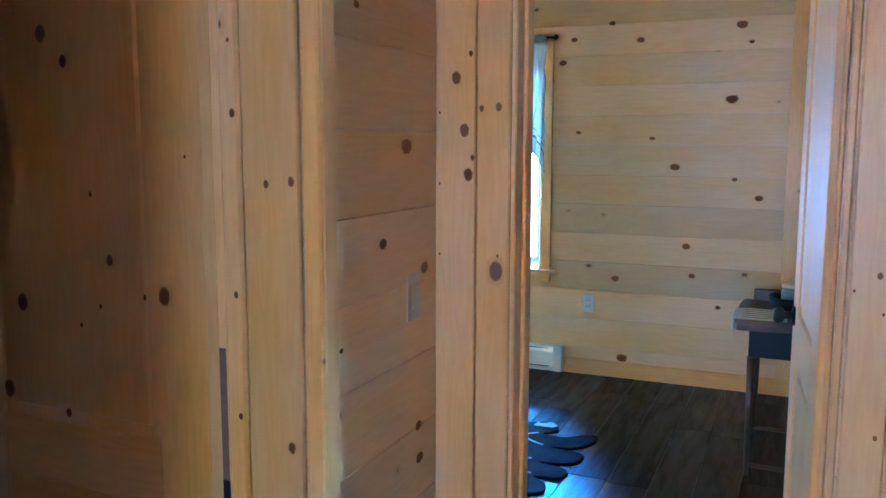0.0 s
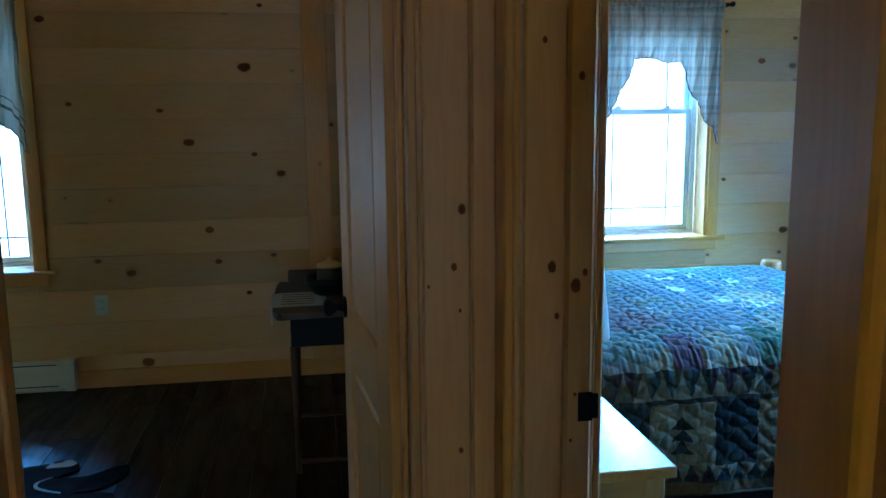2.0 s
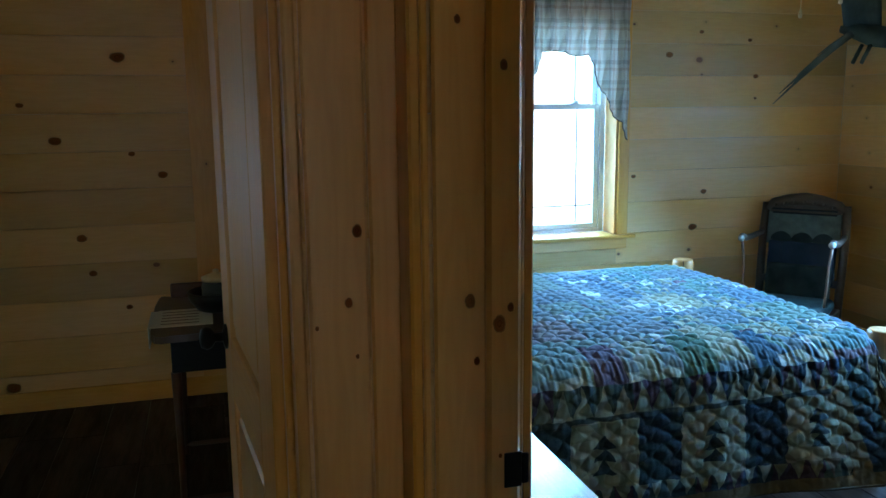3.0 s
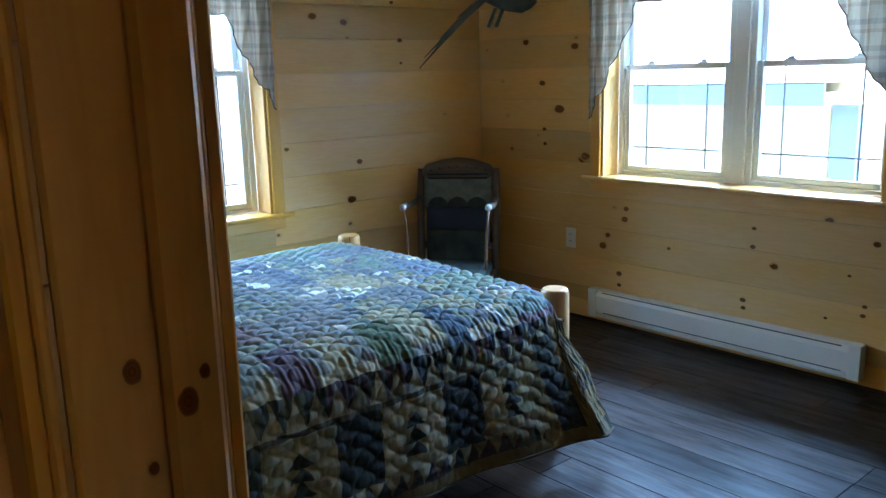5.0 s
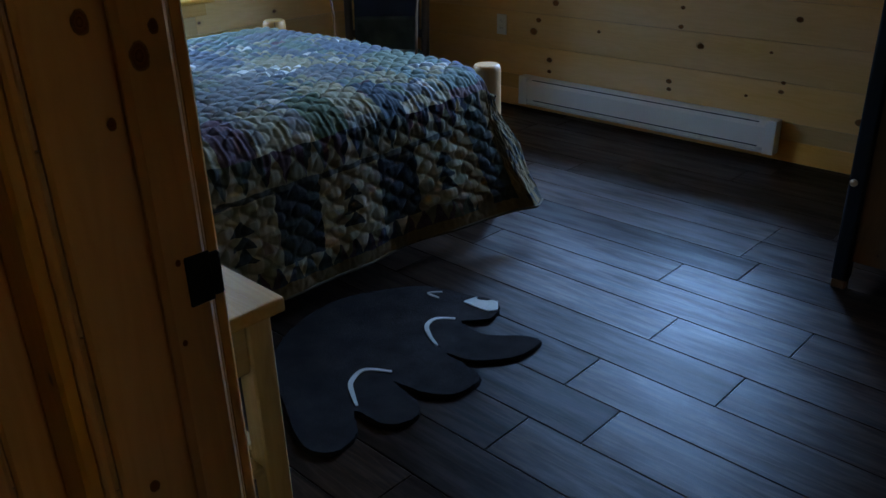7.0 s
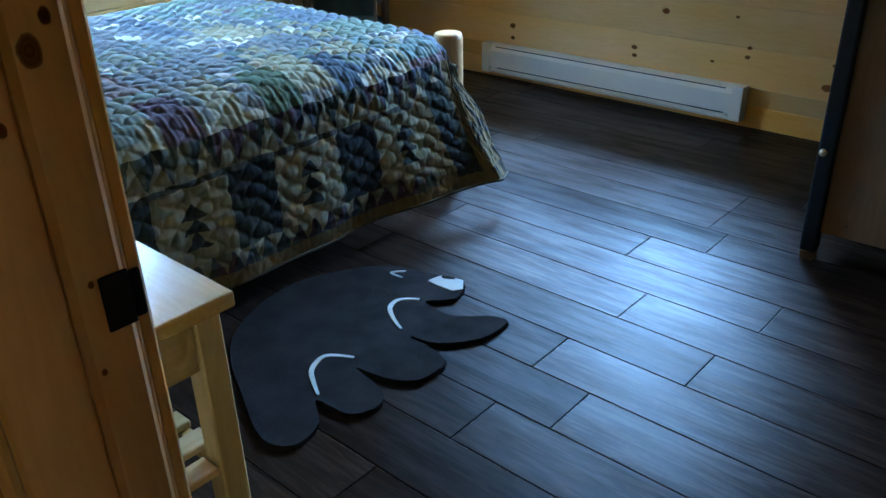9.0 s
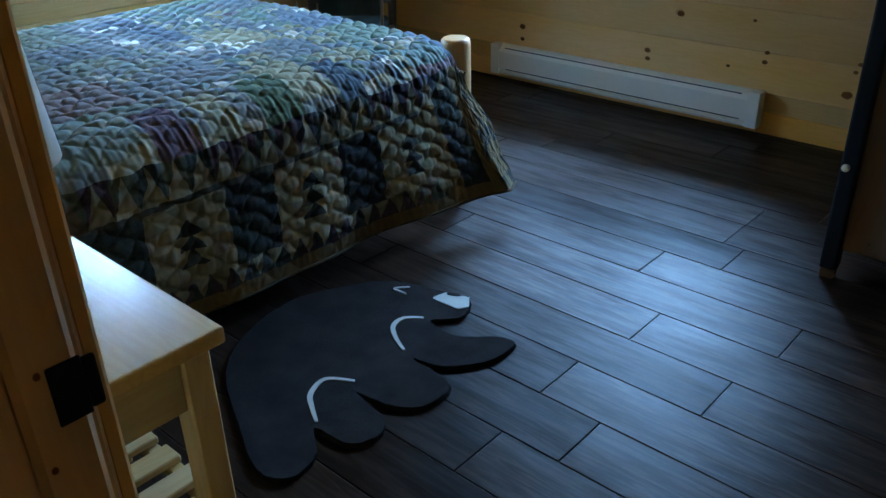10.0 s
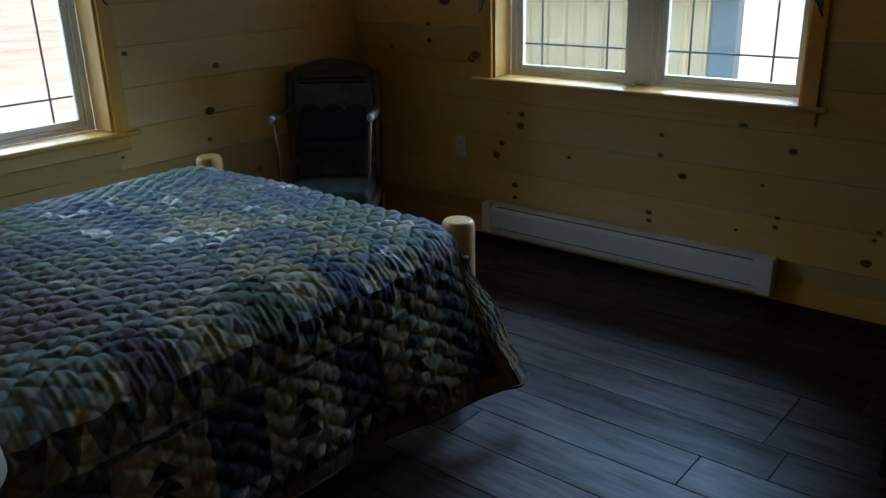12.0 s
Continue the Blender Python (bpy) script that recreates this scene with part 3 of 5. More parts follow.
# spare-room door: jamb, stop, casing towards the hall
a0, a1 = DOOR_A
CT = 0.018
casing("door_trim_1", [
    ("jamb", (a0, WALL_A0 - 0.002, 0), "z", DOOR_TOP, "x", 0.018, WALL_A1 - WALL_A0 + 0.004),
    ("jamb", (a1, WALL_A1 + 0.002, 0), "z", DOOR_TOP, "-x", 0.018, WALL_A1 - WALL_A0 + 0.004),
    ("stop", (a0 + 0.018, WALL_A0 + 0.045, 0), "z", DOOR_TOP - 0.02, "x", 0.012, 0.035),
    ("stop", (a1 - 0.018, WALL_A0 + 0.080, 0), "z", DOOR_TOP - 0.02, "-x", 0.012, 0.035),
    ("casing", (a0 + 0.006 - 0.088, WALL_A0, 0), "z", DOOR_TOP + 0.08, "-y", CT, 0.088),
    ("casing", (a1 + 0.004, WALL_A0, 0), "z", DOOR_TOP + 0.08, "-y", CT, 0.088),
    ("head_jamb", (a0, WALL_A0 - 0.002, DOOR_TOP), "x", a1 - a0, "-z", 0.018, WALL_A1 - WALL_A0 + 0.004),
    ("filler_board", (a1 + 0.0965, WALL_A0, 0), "z", CEIL, "-y", 0.012, PART_W - a1 - 0.101),
    ("filler_board", (HALL_W + 0.001, WALL_A0, 0), "z", CEIL, "-y", 0.012, a0 - 0.087 - HALL_W),
], "pine door frame and casing with knots")
# bedroom door: jamb with stop and a black strike plate
b0, b1 = DOOR_B
TRIM_B = casing("door_trim_2", [
    ("jamb", (PART_W - 0.002, b1, 0), "z", DOOR_TOP, "-y", 0.012, 0.0105, 0.003),
    ("jamb", (PART_W + 0.0145, b1, 0), "z", DOOR_TOP, "-y", 0.012, PART_E - PART_W - 0.0125),
    ("stop", (PART_W + 0.0870, b1 - 0.012, 0), "z", DOOR_TOP - 0.02, "-y", 0.017, 0.052, 0.006),
    ("stop", (PART_W + 0.080, b0 + 0.012, 0), "z", DOOR_TOP - 0.02, "y", 0.013, 0.066),
    ("casing", (PART_W, b1 - 0.006 + 0.070, 0), "z", DOOR_TOP + 0.08, "-x", CT, 0.070),
    ("casing", (PART_W, b0 + 0.006, 0), "z", DOOR_TOP + 0.08, "-x", CT, 0.090),
    ("casing", (PART_E, b1 - 0.006, 0), "z", DOOR_TOP + 0.08, "x", CT, 0.090),
    ("head_jamb", (PART_E, b0, DOOR_TOP), "y", b1 - b0, "-z", 0.016, PART_E - PART_W),
], "pine bedroom door frame with stop and casing")
bm = box((0.602, b1 - 0.0320, 0.912), (0.6292, b1 - 0.0285, 0.966), 0.0012)
box((0.6280, b1 - 0.0335, 0.916), (0.6400, b1 - 0.0270, 0.963), 0.003, bm, 2)
part("strike_plate", bm, BLACK, TRIM_B, "black metal strike plate")
# corner board and casing of the closed door
casing("corner_trim", [
    ("corner_board", (HALL_W, CORNER_Y - 0.004, 0), "z", CEIL, "x", 0.020, 0.05),
    ("corner_board", (HALL_W - 0.023, CORNER_Y, 0), "z", CEIL, "-y", 0.014, 0.040),
], "pine corner boards on the outer corner of the hall")
c0, c1 = DOOR_C
TRIM_C = casing("door_trim_3", [
    ("jamb", (c1, CORNER_Y + 0.142, 0), "z", DOOR_TOP, "-x", 0.027, 0.146),
    ("jamb", (c0, CORNER_Y - 0.004, 0), "z", DOOR_TOP, "x", 0.018, 0.146),
    ("stop", (c1 - 0.0635, CORNER_Y + 0.018, 0), "z", DOOR_TOP - 0.02, "-y", 0.014, 0.035),
    ("casing", (c1 + 0.006, CORNER_Y, 0), "z", DOOR_TOP + 0.08, "-y", CT, 0.046, 0.006),
    ("casing", (c1 + 0.0545, CORNER_Y, 0), "z", DOOR_TOP + 0.08, "-y", 0.013, 0.134),
    ("casing", (c0 + 0.006 - 0.11, CORNER_Y, 0), "z", DOOR_TOP + 0.08, "-y", CT, 0.110),
], "pine casing of the closet door")
# brown strip laid on the jamb, standing in for a slot's shade
part("latch_recess", box((c1 - 0.024, CORNER_Y - 0.0055, 0.60), (c1 - 0.007, CORNER_Y - 0.0035, 1.03), 0.0005), BROWNPANEL, TRIM_C, "dark strip for the shade of a slot in the jamb")
part("strike_plate", box((c1 - 0.023, CORNER_Y - 0.0075, 0.66), (c1 - 0.004, CORNER_Y - 0.0056, 0.74), 0.0008), BLACK, TRIM_C, "black metal strike plate")


def panel_door(name, m, width, label, knob_x, knobs=(1, -1), lock=(0.80, 0.95), split=True, st=0.112):
    """Stile-and-rail pine door; local x across, y through its thickness (0 to 0.035), z up."""
    ob = thing(name, m, label, "door", kind="structure")
    t, h = 0.035, DOOR_TOP - 0.022
    board("stile", (0, 0, 0.008), "z", h, "x", st, t, PINE_TRIM, ob).location.y = t
    board("stile", (width, t, 0.008), "z", h, "-x", st, t, PINE_TRIM, ob).location.y = t
    for o in ob.children:
        o.matrix_basis = Matrix.Translation(o.matrix_basis.translation) @ o.matrix_basis.to_3x3().to_4x4()
    ob.children[0].matrix_basis = Matrix(((0, 1, 0, 0), (0, 0, 1, 0), (1, 0, 0, 0.008), (0, 0, 0, 1)))
    ob.children[1].matrix_basis = Matrix(((0, 1, 0, width - st), (0, 0, 1, 0), (1, 0, 0, 0.008), (0, 0, 0, 1)))
    for z0, z1 in ((0.008, 0.24), lock, (h - 0.11, h + 0.008)):
        part("rail", box((0, 0, 0), (width - 2 * st, t, z1 - z0), 0.003), PINE_TRIM, ob, m=Matrix.Translation((st, 0, z0)))
    for z0, z1 in ((0.24, lock[0]), (lock[1], h - 0.11)):
        # raised panel: thin rim, bevelled up to a field
        w, hh = width - 2 * st, z1 - z0
        for k in range(2 if split else 1):
            x0, x1 = ((0, w / 2 - 0.035) if k == 0 else (w / 2 + 0.035, w)) if split else (0, w)
            bm = box((0, 0.011, 0), (hh, t - 0.011, x1 - x0), 0)
            box((0.03, 0.004, 0.03), (hh - 0.03, t - 0.004, x1 - x0 - 0.03), 0.006, bm)
            part("panel", bm, PINE_TRIM, ob, m=Matrix(((0, 0, 1, st + x0), (0, 1, 0, 0), (1, 0, 0, z0), (0, 0, 0, 1))))
        if split:
            part("mullion", box((0, 0, 0), (hh, t, 0.07), 0.003), PINE_TRIM, ob, m=Matrix(((0, 0, 1, st + w / 2 - 0.035), (0, 1, 0, 0), (1, 0, 0, z0), (0, 0, 0, 1))))
    for side in knobs:
        bm = lathe([(0.030, 0), (0.030, 0.006), (0.012, 0.010), (0.011, 0.028), (0.024, 0.036), (0.028, 0.048), (0.022, 0.060), (0.006, 0.064)], 20)
        y = t if side > 0 else 0.0
        part("knob", bm, BLACK, ob, "black metal door knob", Matrix.Translation((knob_x, y, 0.93)) @ pose(0, 0, 0, -90 * side), smooth=True)
    return ob


# spare-room door stands open into its room, hinged on the partition side
hx, hy = DOOR_A[1] - 0.010, WALL_A1 + 0.004
open_angle = 94.7
LEAF_A = panel_door("door_1", Matrix.Translation((hx, hy, 0)) @ pose(0, 0, 0, 0, 0, open_angle), 0.735, "knotty pine panel door with black knob, standing open", 0.672, split=False, st=0.150)
for z in (0.25, 1.05, 1.82):
    part("hinge", tube([(0.0, -0.006, z - 0.045), (0.0, -0.006, z + 0.045)], 0.007, 10), BLACK, LEAF_A, "black butt hinge")
LEAF_C = panel_door("door_3", Matrix.Translation((DOOR_C[0] + 0.022, CORNER_Y + 0.022, 0)), DOOR_C[1] - DOOR_C[0] - 0.052, "knotty pine panel door, closed", 0.70, knobs=(), lock=(0.63, 0.785), split=False, st=0.189)


def baseboard(name, pieces):
    ob = thing(name, Matrix(), "pine baseboard along the floor", "baseboard", kind="structure")
    for piece in pieces:
        board("baseboard_strip", *piece, PINE_TRIM, ob, 0.003)
    return ob


baseboard("baseboard", [
    ((WEST_A, NORTH, 0.10), "x", PART_W - WEST_A, "-y", 0.012, 0.10),
    ((PART_E, NORTH, 0.10), "x", EAST - PART_E, "-y", 0.012, 0.10),
    ((EAST, SOUTH_B, 0.0), "y", NORTH - SOUTH_B, "-x", 0.012, 0.10),
])
part("corner_strip", box((0, -0.014, 0), (CEIL - 0.1, 0, 0.13), 0.003), PINE_TRIM, WALL_N, "vertical pine board in the corner", Matrix(((0, 0, 1, 0.145), (0, 1, 0, NORTH), (1, 0, 0, 0.1), (0, 0, 0, 1))))


def window(name, m, width, z0, z1, units, label, depth=0.14, upper_grid=True):
    """Vinyl double-hung units in a deep pine-lined opening. Local x across, y outwards, z up; y = 0 is the room's wall face."""
    ob = thing(name, m, label, "window", kind="structure")
    trim = 0.062

    def bar(n, x0, x1, y0, y1, a, b, mat=PINE_TRIM, parent=ob, bevel=0.003):
        return part(n, box((x0, y0, a), (x1, y1, b), bevel), mat, parent)

    def upright(n, x0, x1, y0, y1, a, b):
        part(n, box((0, y0, 0), (b - a, y1, x1 - x0), 0.003), PINE_TRIM, ob, m=Matrix(((0, 0, 1, x0), (0, 1, 0, 0), (1, 0, 0, a), (0, 0, 0, 1))))

    upright("casing", -trim, 0.004, -0.018, 0.0, z0 - 0.02, z1 + trim)
    upright("casing", width - 0.004, width + trim, -0.018, 0.0, z0 - 0.02, z1 + trim)
    bar("head_casing", 0.0045, width - 0.0045, -0.018, 0.0, z1 - 0.004, z1 + trim)
    upright("side_lining", 0.0, 0.016, 0.001, depth, z0, z1)
    upright("side_lining", width - 0.016, width, 0.001, depth, z0, z1)
    bar("head_lining", 0.0165, width - 0.0165, 0.001, depth, z1 - 0.016, z1)
    bar("stool", -trim - 0.045, width + trim + 0.045, -0.045, -0.0185, z0 - 0.022, z0, bevel=0.006)
    bar("stool", 0.0165, width - 0.0165, -0.018, depth, z0 - 0.022, z0, bevel=0.002)
    bar("apron", -trim, width + trim, -0.017, 0.0, z0 - 0.085, z0 - 0.0225)
    fr = 0.034
    mull = 0.075
    uw = (width - 0.032 - mull * (units - 1)) / units
    for k in range(units):
        x0 = 0.016 + k * (uw + mull)
        x1 = x0 + uw
        if k:
            bar("mullion", x0 - mull, x0, depth - 0.012, depth + 0.06, z0, z1 - 0.016, VINYL)
        mid = z0 + 0.555 * (z1 - z0) if units == 1 else z0 + 0.49 * (z1 - z0)
        unit = bmesh.new()
        for lo, hi in (((x0, z0), (x0 + fr, z1)), ((x1 - fr, z0), (x1, z1)), ((x0 + fr, z1 - fr), (x1 - fr, z1)), ((x0 + fr, z0), (x1 - fr, z0 + 0.022))):
            box((lo[0], depth, lo[1]), (hi[0], depth + 0.08, hi[1]), 0.003, unit)
        frame_ob = part("window_frame", unit, VINYL, ob)
        for low, (a, b), y in ((True, (z0 + 0.023, mid + 0.016), depth + 0.012), (False, (mid - 0.016, z1 - fr - 0.001), depth + 0.044)):
            sash = bmesh.new()
            s = 0.030
            xa, xb = x0 + fr + 0.001, x1 - fr - 0.001
            for lo, hi in (((xa, a), (xa + s, b)), ((xb - s, a), (xb, b)), ((xa + s, a), (xb - s, a + s)), ((xa + s, b - s), (xb - s, b))):
                box((lo[0], y, lo[1]), (hi[0], y + 0.028, hi[1]), 0.003, sash)
            sash_ob = part("sash", sash, VINYL, ob)
            pane = part("pane", box((xa + s - 0.004, y + 0.012, a + s - 0.004), (xb - s + 0.004, y + 0.015, b - s + 0.004)), GLASS, sash_ob)
            pane.visible_shadow = False
            if not low and not upper_grid:
                continue
            grid = bmesh.new()
            inset = 0.105
            for gx in (xa + s + inset, xb - s - inset):
                box((gx - 0.0045, y + 0.0165, a + s), (gx + 0.0045, y + 0.0215, b - s), 0.001, grid)
            gz = a + s + inset if low else b - s - inset
            box((xa + s, y + 0.017, gz - 0.0045), (xb - s, y + 0.021, gz + 0.0045), 0.001, grid)
            part("muntin_grid", grid, BACKLIT_MUNTIN, sash_ob)
            if low:
                for lx in (xa + 0.25 * (xb - xa), xb - 0.25 * (xb - xa)):
                    lock = box((lx - 0.028, y + 0.004, b), (lx + 0.028, y + 0.026, b + 0.008), 0.003)
                    box((lx - 0.010, y + 0.002, b + 0.007), (lx + 0.022, y + 0.018, b + 0.020), 0.004, lock)
                    part("sash_lock", lock, VINYL, sash_ob)
    return ob


TURN_E = Matrix(((0, 1, 0, EAST), (-1, 0, 0, WIN_2[1]), (0, 0, 1, 0), (0, 0, 0, 1)))
window("window_1", Matrix.Translation((WIN_1[0], NORTH, 0)), WIN_1[1] - WIN_1[0], WIN_1[2], WIN_1[3], 1, "white double-hung window in a deep pine-lined opening")
window("window_2", TURN_E, WIN_2[1] - WIN_2[0], WIN_2[2], WIN_2[3], 2, "pair of white double-hung windows with grilles in one pine frame", upper_grid=False)
window("window_3", Matrix.Translation((WIN_A[0], NORTH, 0)), WIN_A[1] - WIN_A[0], WIN_A[2], WIN_A[3], 1, "white double-hung window in the spare room")
# unseen wall added along the hall; its end is set to shade the closet door
wall("wall_corridor", "y", -0.78 - THICK, -0.90, (SOUTH, 0.45), [], "unseen knotty pine wall that keeps light off the closet door", [(-0.78 - THICK, 1, SOUTH, 0.45)])
# unseen window, added so that the warm fill reaches the hall
window("window_4", Matrix.Translation((WIN_S[1], SOUTH, 0)) @ pose(0, 0, 0, 0, 0, 180), WIN_S[1] - WIN_S[0], WIN_S[2], WIN_S[3], 1, "unseen double-hung window, added to let the warm fill into the hall")


def valance(name, m, width, label, cloth_mat=None, tail=0.25, tail_drop=0.78):
    """Gathered swag valance on a rod: short in the middle, scalloped tails at the sides. Local x across, y towards the room is negative."""
    ob = thing(name, m, label, "curtain")
    cloth_mat = cloth_mat or PLAID
    bm = bmesh.new()
    uv = bm.loops.layers.uv.new("UVMap")
    nx, nz = int(190 * max(1.0, width)), 26
    grid = []
    rng = random.Random(7)
    phase = [rng.uniform(0, 6.28) for _ in range(6)]
    for i in range(nx + 1):
        s = i / nx
        x = s * width
        inner = min(x, width - x)
        drop = 0.295 + 0.012 * math.sin(9 * s + phase[0]) + 0.006 * math.sin(31 * s * width)
        if inner < tail:
            k = 1 - inner / tail
            drop += (tail_drop - 0.30) * k ** 0.85 + 0.022 * abs(math.sin(k * math.pi * 2.5))
        column = []
        for j in range(nz + 1):
            z = -drop * j / nz
            depth = min(1.0, 0.25 + j / 8)
            fold = 0.020 * math.sin(s * width * 74 + phase[1] + 0.8 * math.sin(7 * s + phase[2])) + 0.007 * math.sin(s * width * 141 + phase[3] + j * 0.05)
            fold *= depth * (1.0 - 0.25 * j / nz)
            # flattened ruffle above the rod
            column.append((bm.verts.new((x + 0.004 * math.sin(j * 0.7 + i), -0.020 + fold - 0.012 * math.sin(j / nz * 3.0), z)), (s * width * 1.35, -z if cloth_mat is PLAID else drop + z)))
        grid.append(column)
    for a, b in zip(grid, grid[1:]):
        for j in range(nz):
            quad = (a[j], b[j], b[j + 1], a[j + 1])
            face = bm.faces.new([q[0] for q in quad])
            face.smooth = True
            for loop, q in zip(face.loops, quad):
                loop[uv].uv = q[1]
    hem = [grid[i][nz][0].co.copy() for i in range(0, nx + 1, 2)]
    cloth = part("cloth", bm, cloth_mat, ob)
    part("piping", tube(hem, 0.0032, 6), PIPING, cloth, "dark hem piping")
    solid = cloth.modifiers.new("thickness", "SOLIDIFY")
    solid.thickness = 0.0015
    ruffle = bmesh.new()
    uv = ruffle.loops.layers.uv.new("UVMap")
    ring = []
    for i in range(nx + 1):
        s = i / nx
        r = 0.017 + 0.004 * math.sin(s * width * 150 + phase[4])
        ring.append([(ruffle.verts.new((s * width, -0.020 + r * math.cos(k * math.tau / 10), 0.018 + 1.2 * r * math.sin(k * math.tau / 10))), (s * width * 1.35, k * 0.012)) for k in range(11)])
    for a, b in zip(ring, ring[1:]):
        for k in range(10):
            quad = (a[k], b[k], b[k + 1], a[k + 1])
            face = ruffle.faces.new([q[0] for q in quad])
            face.smooth = True
            for loop, q in zip(face.loops, quad):
                loop[uv].uv = q[1]
    part("rod_pocket", ruffle, cloth_mat, ob)
    rod = part("curtain_rod", tube([(-0.05, -0.020, 0.018), (width + 0.05, -0.020, 0.018)], 0.007, 10), BLACK, ob, "thin black curtain rod")
    for x in (-0.055, width + 0.055):
        bm = bmesh.new()
        bmesh.ops.create_uvsphere(bm, u_segments=14, v_segments=9, radius=0.016)
        part("finial", bm, BLACK, rod, m=Matrix.Translation((x, -0.020, 0.018)), smooth=True)
        bracket = box((x - 0.008, -0.020, 0.006), (x + 0.008, 0.030, 0.014), 0.002)
        part("bracket", bracket, BLACK, rod, m=Matrix.Translation((0.02 if x < 0 else -0.02, 0, 0)))
    return ob


valance("valance", Matrix.Translation((WIN_1[0] - 0.03, NORTH - 0.03, 2.055)), WIN_1[1] - WIN_1[0] + 0.06, "plaid swag valance gathered on a black rod")
valance("valance", TURN_E @ Matrix.Translation((-0.05, -0.03, 2.055)), WIN_2[1] - WIN_2[0] + 0.10, "wide plaid swag valance with pointed tails", tail=0.30, tail_drop=0.86)
valance("valance", Matrix.Translation((WIN_A[0] - 0.03, NORTH - 0.03, 2.10)), WIN_A[1] - WIN_A[0] + 0.06, "cream swag valance with dark border stripes", STRIPED, tail=0.36, tail_drop=0.80)


def baseboard_heater(m, length, label):
    """White electric baseboard heater; local x along the wall, y into the room."""
    ob = thing("baseboard_heater", m, label, "heater")
    bm = bmesh.new()
    prof = [(0.0, 0.0), (0.055, 0.0), (0.058, 0.012), (0.040, 0.022), (0.040, 0.030), (0.060, 0.034), (0.062, 0.125), (0.052, 0.142), (0.046, 0.144), (0.044, 0.150), (0.020, 0.160), (0.0, 0.160)]
    rows = [[bm.verts.new((x, y, z)) for y, z in prof] for x in (0.012, length - 0.012)]
    for k in range(len(prof)):
        bm.faces.new((rows[0][k], rows[1][k], rows[1][(k + 1) % len(prof)], rows[0][(k + 1) % len(prof)]))
    bm.faces.new(rows[0][::-1])
    bm.faces.new(rows[1])
    bmesh.ops.recalc_face_normals(bm, faces=bm.faces[:])
    part("cover", bm, HEATER, ob)
    part("intake_slot", box((0.09, 0.038, 0.0225), (length - 0.09, 0.0405, 0.0335)), BLACK, ob, "dark air slot")
    part("outlet_slot", box((0.09, 0.046, 0.1435), (length - 0.09, 0.0515, 0.1475)), BLACK, ob, "dark air slot")
    for x in (0.0, length - 0.055):
        part("end_cap", box((x, 0.0, -0.001), (x + 0.055, 0.0645, 0.163), 0.004, segments=2), HEATER, ob)
    return ob


baseboard_heater(Matrix(((0, 1 * -1, 0, EAST - 0.012), (1, 0, 0, 2.79), (0, 0, 1, 0.036), (0, 0, 0, 1))), 1.53, "long white baseboard heater under the window")
baseboard_heater(Matrix(((-1, 0, 0, -1.125), (0, -1, 0, NORTH - 0.012), (0, 0, 1, 0.012), (0, 0, 0, 1))), 1.2, "white baseboard heater in the spare room")


def wall_plate(m, label, switch=False):
    """Outlet or switch cover; local x across, z up, y out of the wall is negative."""
    ob = thing("light_switch" if switch else "wall_outlet", m, label, "switch" if switch else "outlet")
    tone = ALMOND if switch else PLATE
    part("cover_plate", box((-0.036, -0.006, -0.058), (0.036, 0, 0.058), 0.003, segments=2), tone, ob)
    if switch:
        part("rocker", box((-0.016, -0.011, -0.033), (0.016, -0.0055, 0.033), 0.003), tone, ob)
    else:
        for z in (-0.020, 0.020):
            face = part("socket_face", box((-0.017, -0.009, z - 0.014), (0.017, -0.0055, z + 0.014), 0.005), PLATE, ob)
            for x in (-0.007, 0.007):
                part("slot", box((x - 0.0012, -0.0096, z - 0.005), (x + 0.0012, -0.0088, z + 0.006)), BLACK, face)
    return ob


wall_plate(Matrix.Translation((-0.976, NORTH, 0.462)), "ivory wall outlet on pine planks")
wall_plate(Matrix(((0, 1, 0, EAST), (-1, 0, 0, 4.51), (0, 0, 1, 0.462), (0, 0, 0, 1))), "ivory wall outlet on pine planks")
wall_plate(Matrix(((0, -1, 0, HALL_W), (1, 0, 0, 1.985), (0, 0, 1, 1.085), (0, 0, 0, 1))), "almond light switch on the pine hall wall", True)

# ---- bedroom things ----
BINDING = plain("olive_binding", (0.06, 0.042, 0.02), 0.9, spread=0.2, scale=50, relief=0.5)
BED_X0, BED_X1 = 0.74, 2.60
BED_Y0, BED_Y1 = 3.42, 4.80
BED_TOP = 0.612


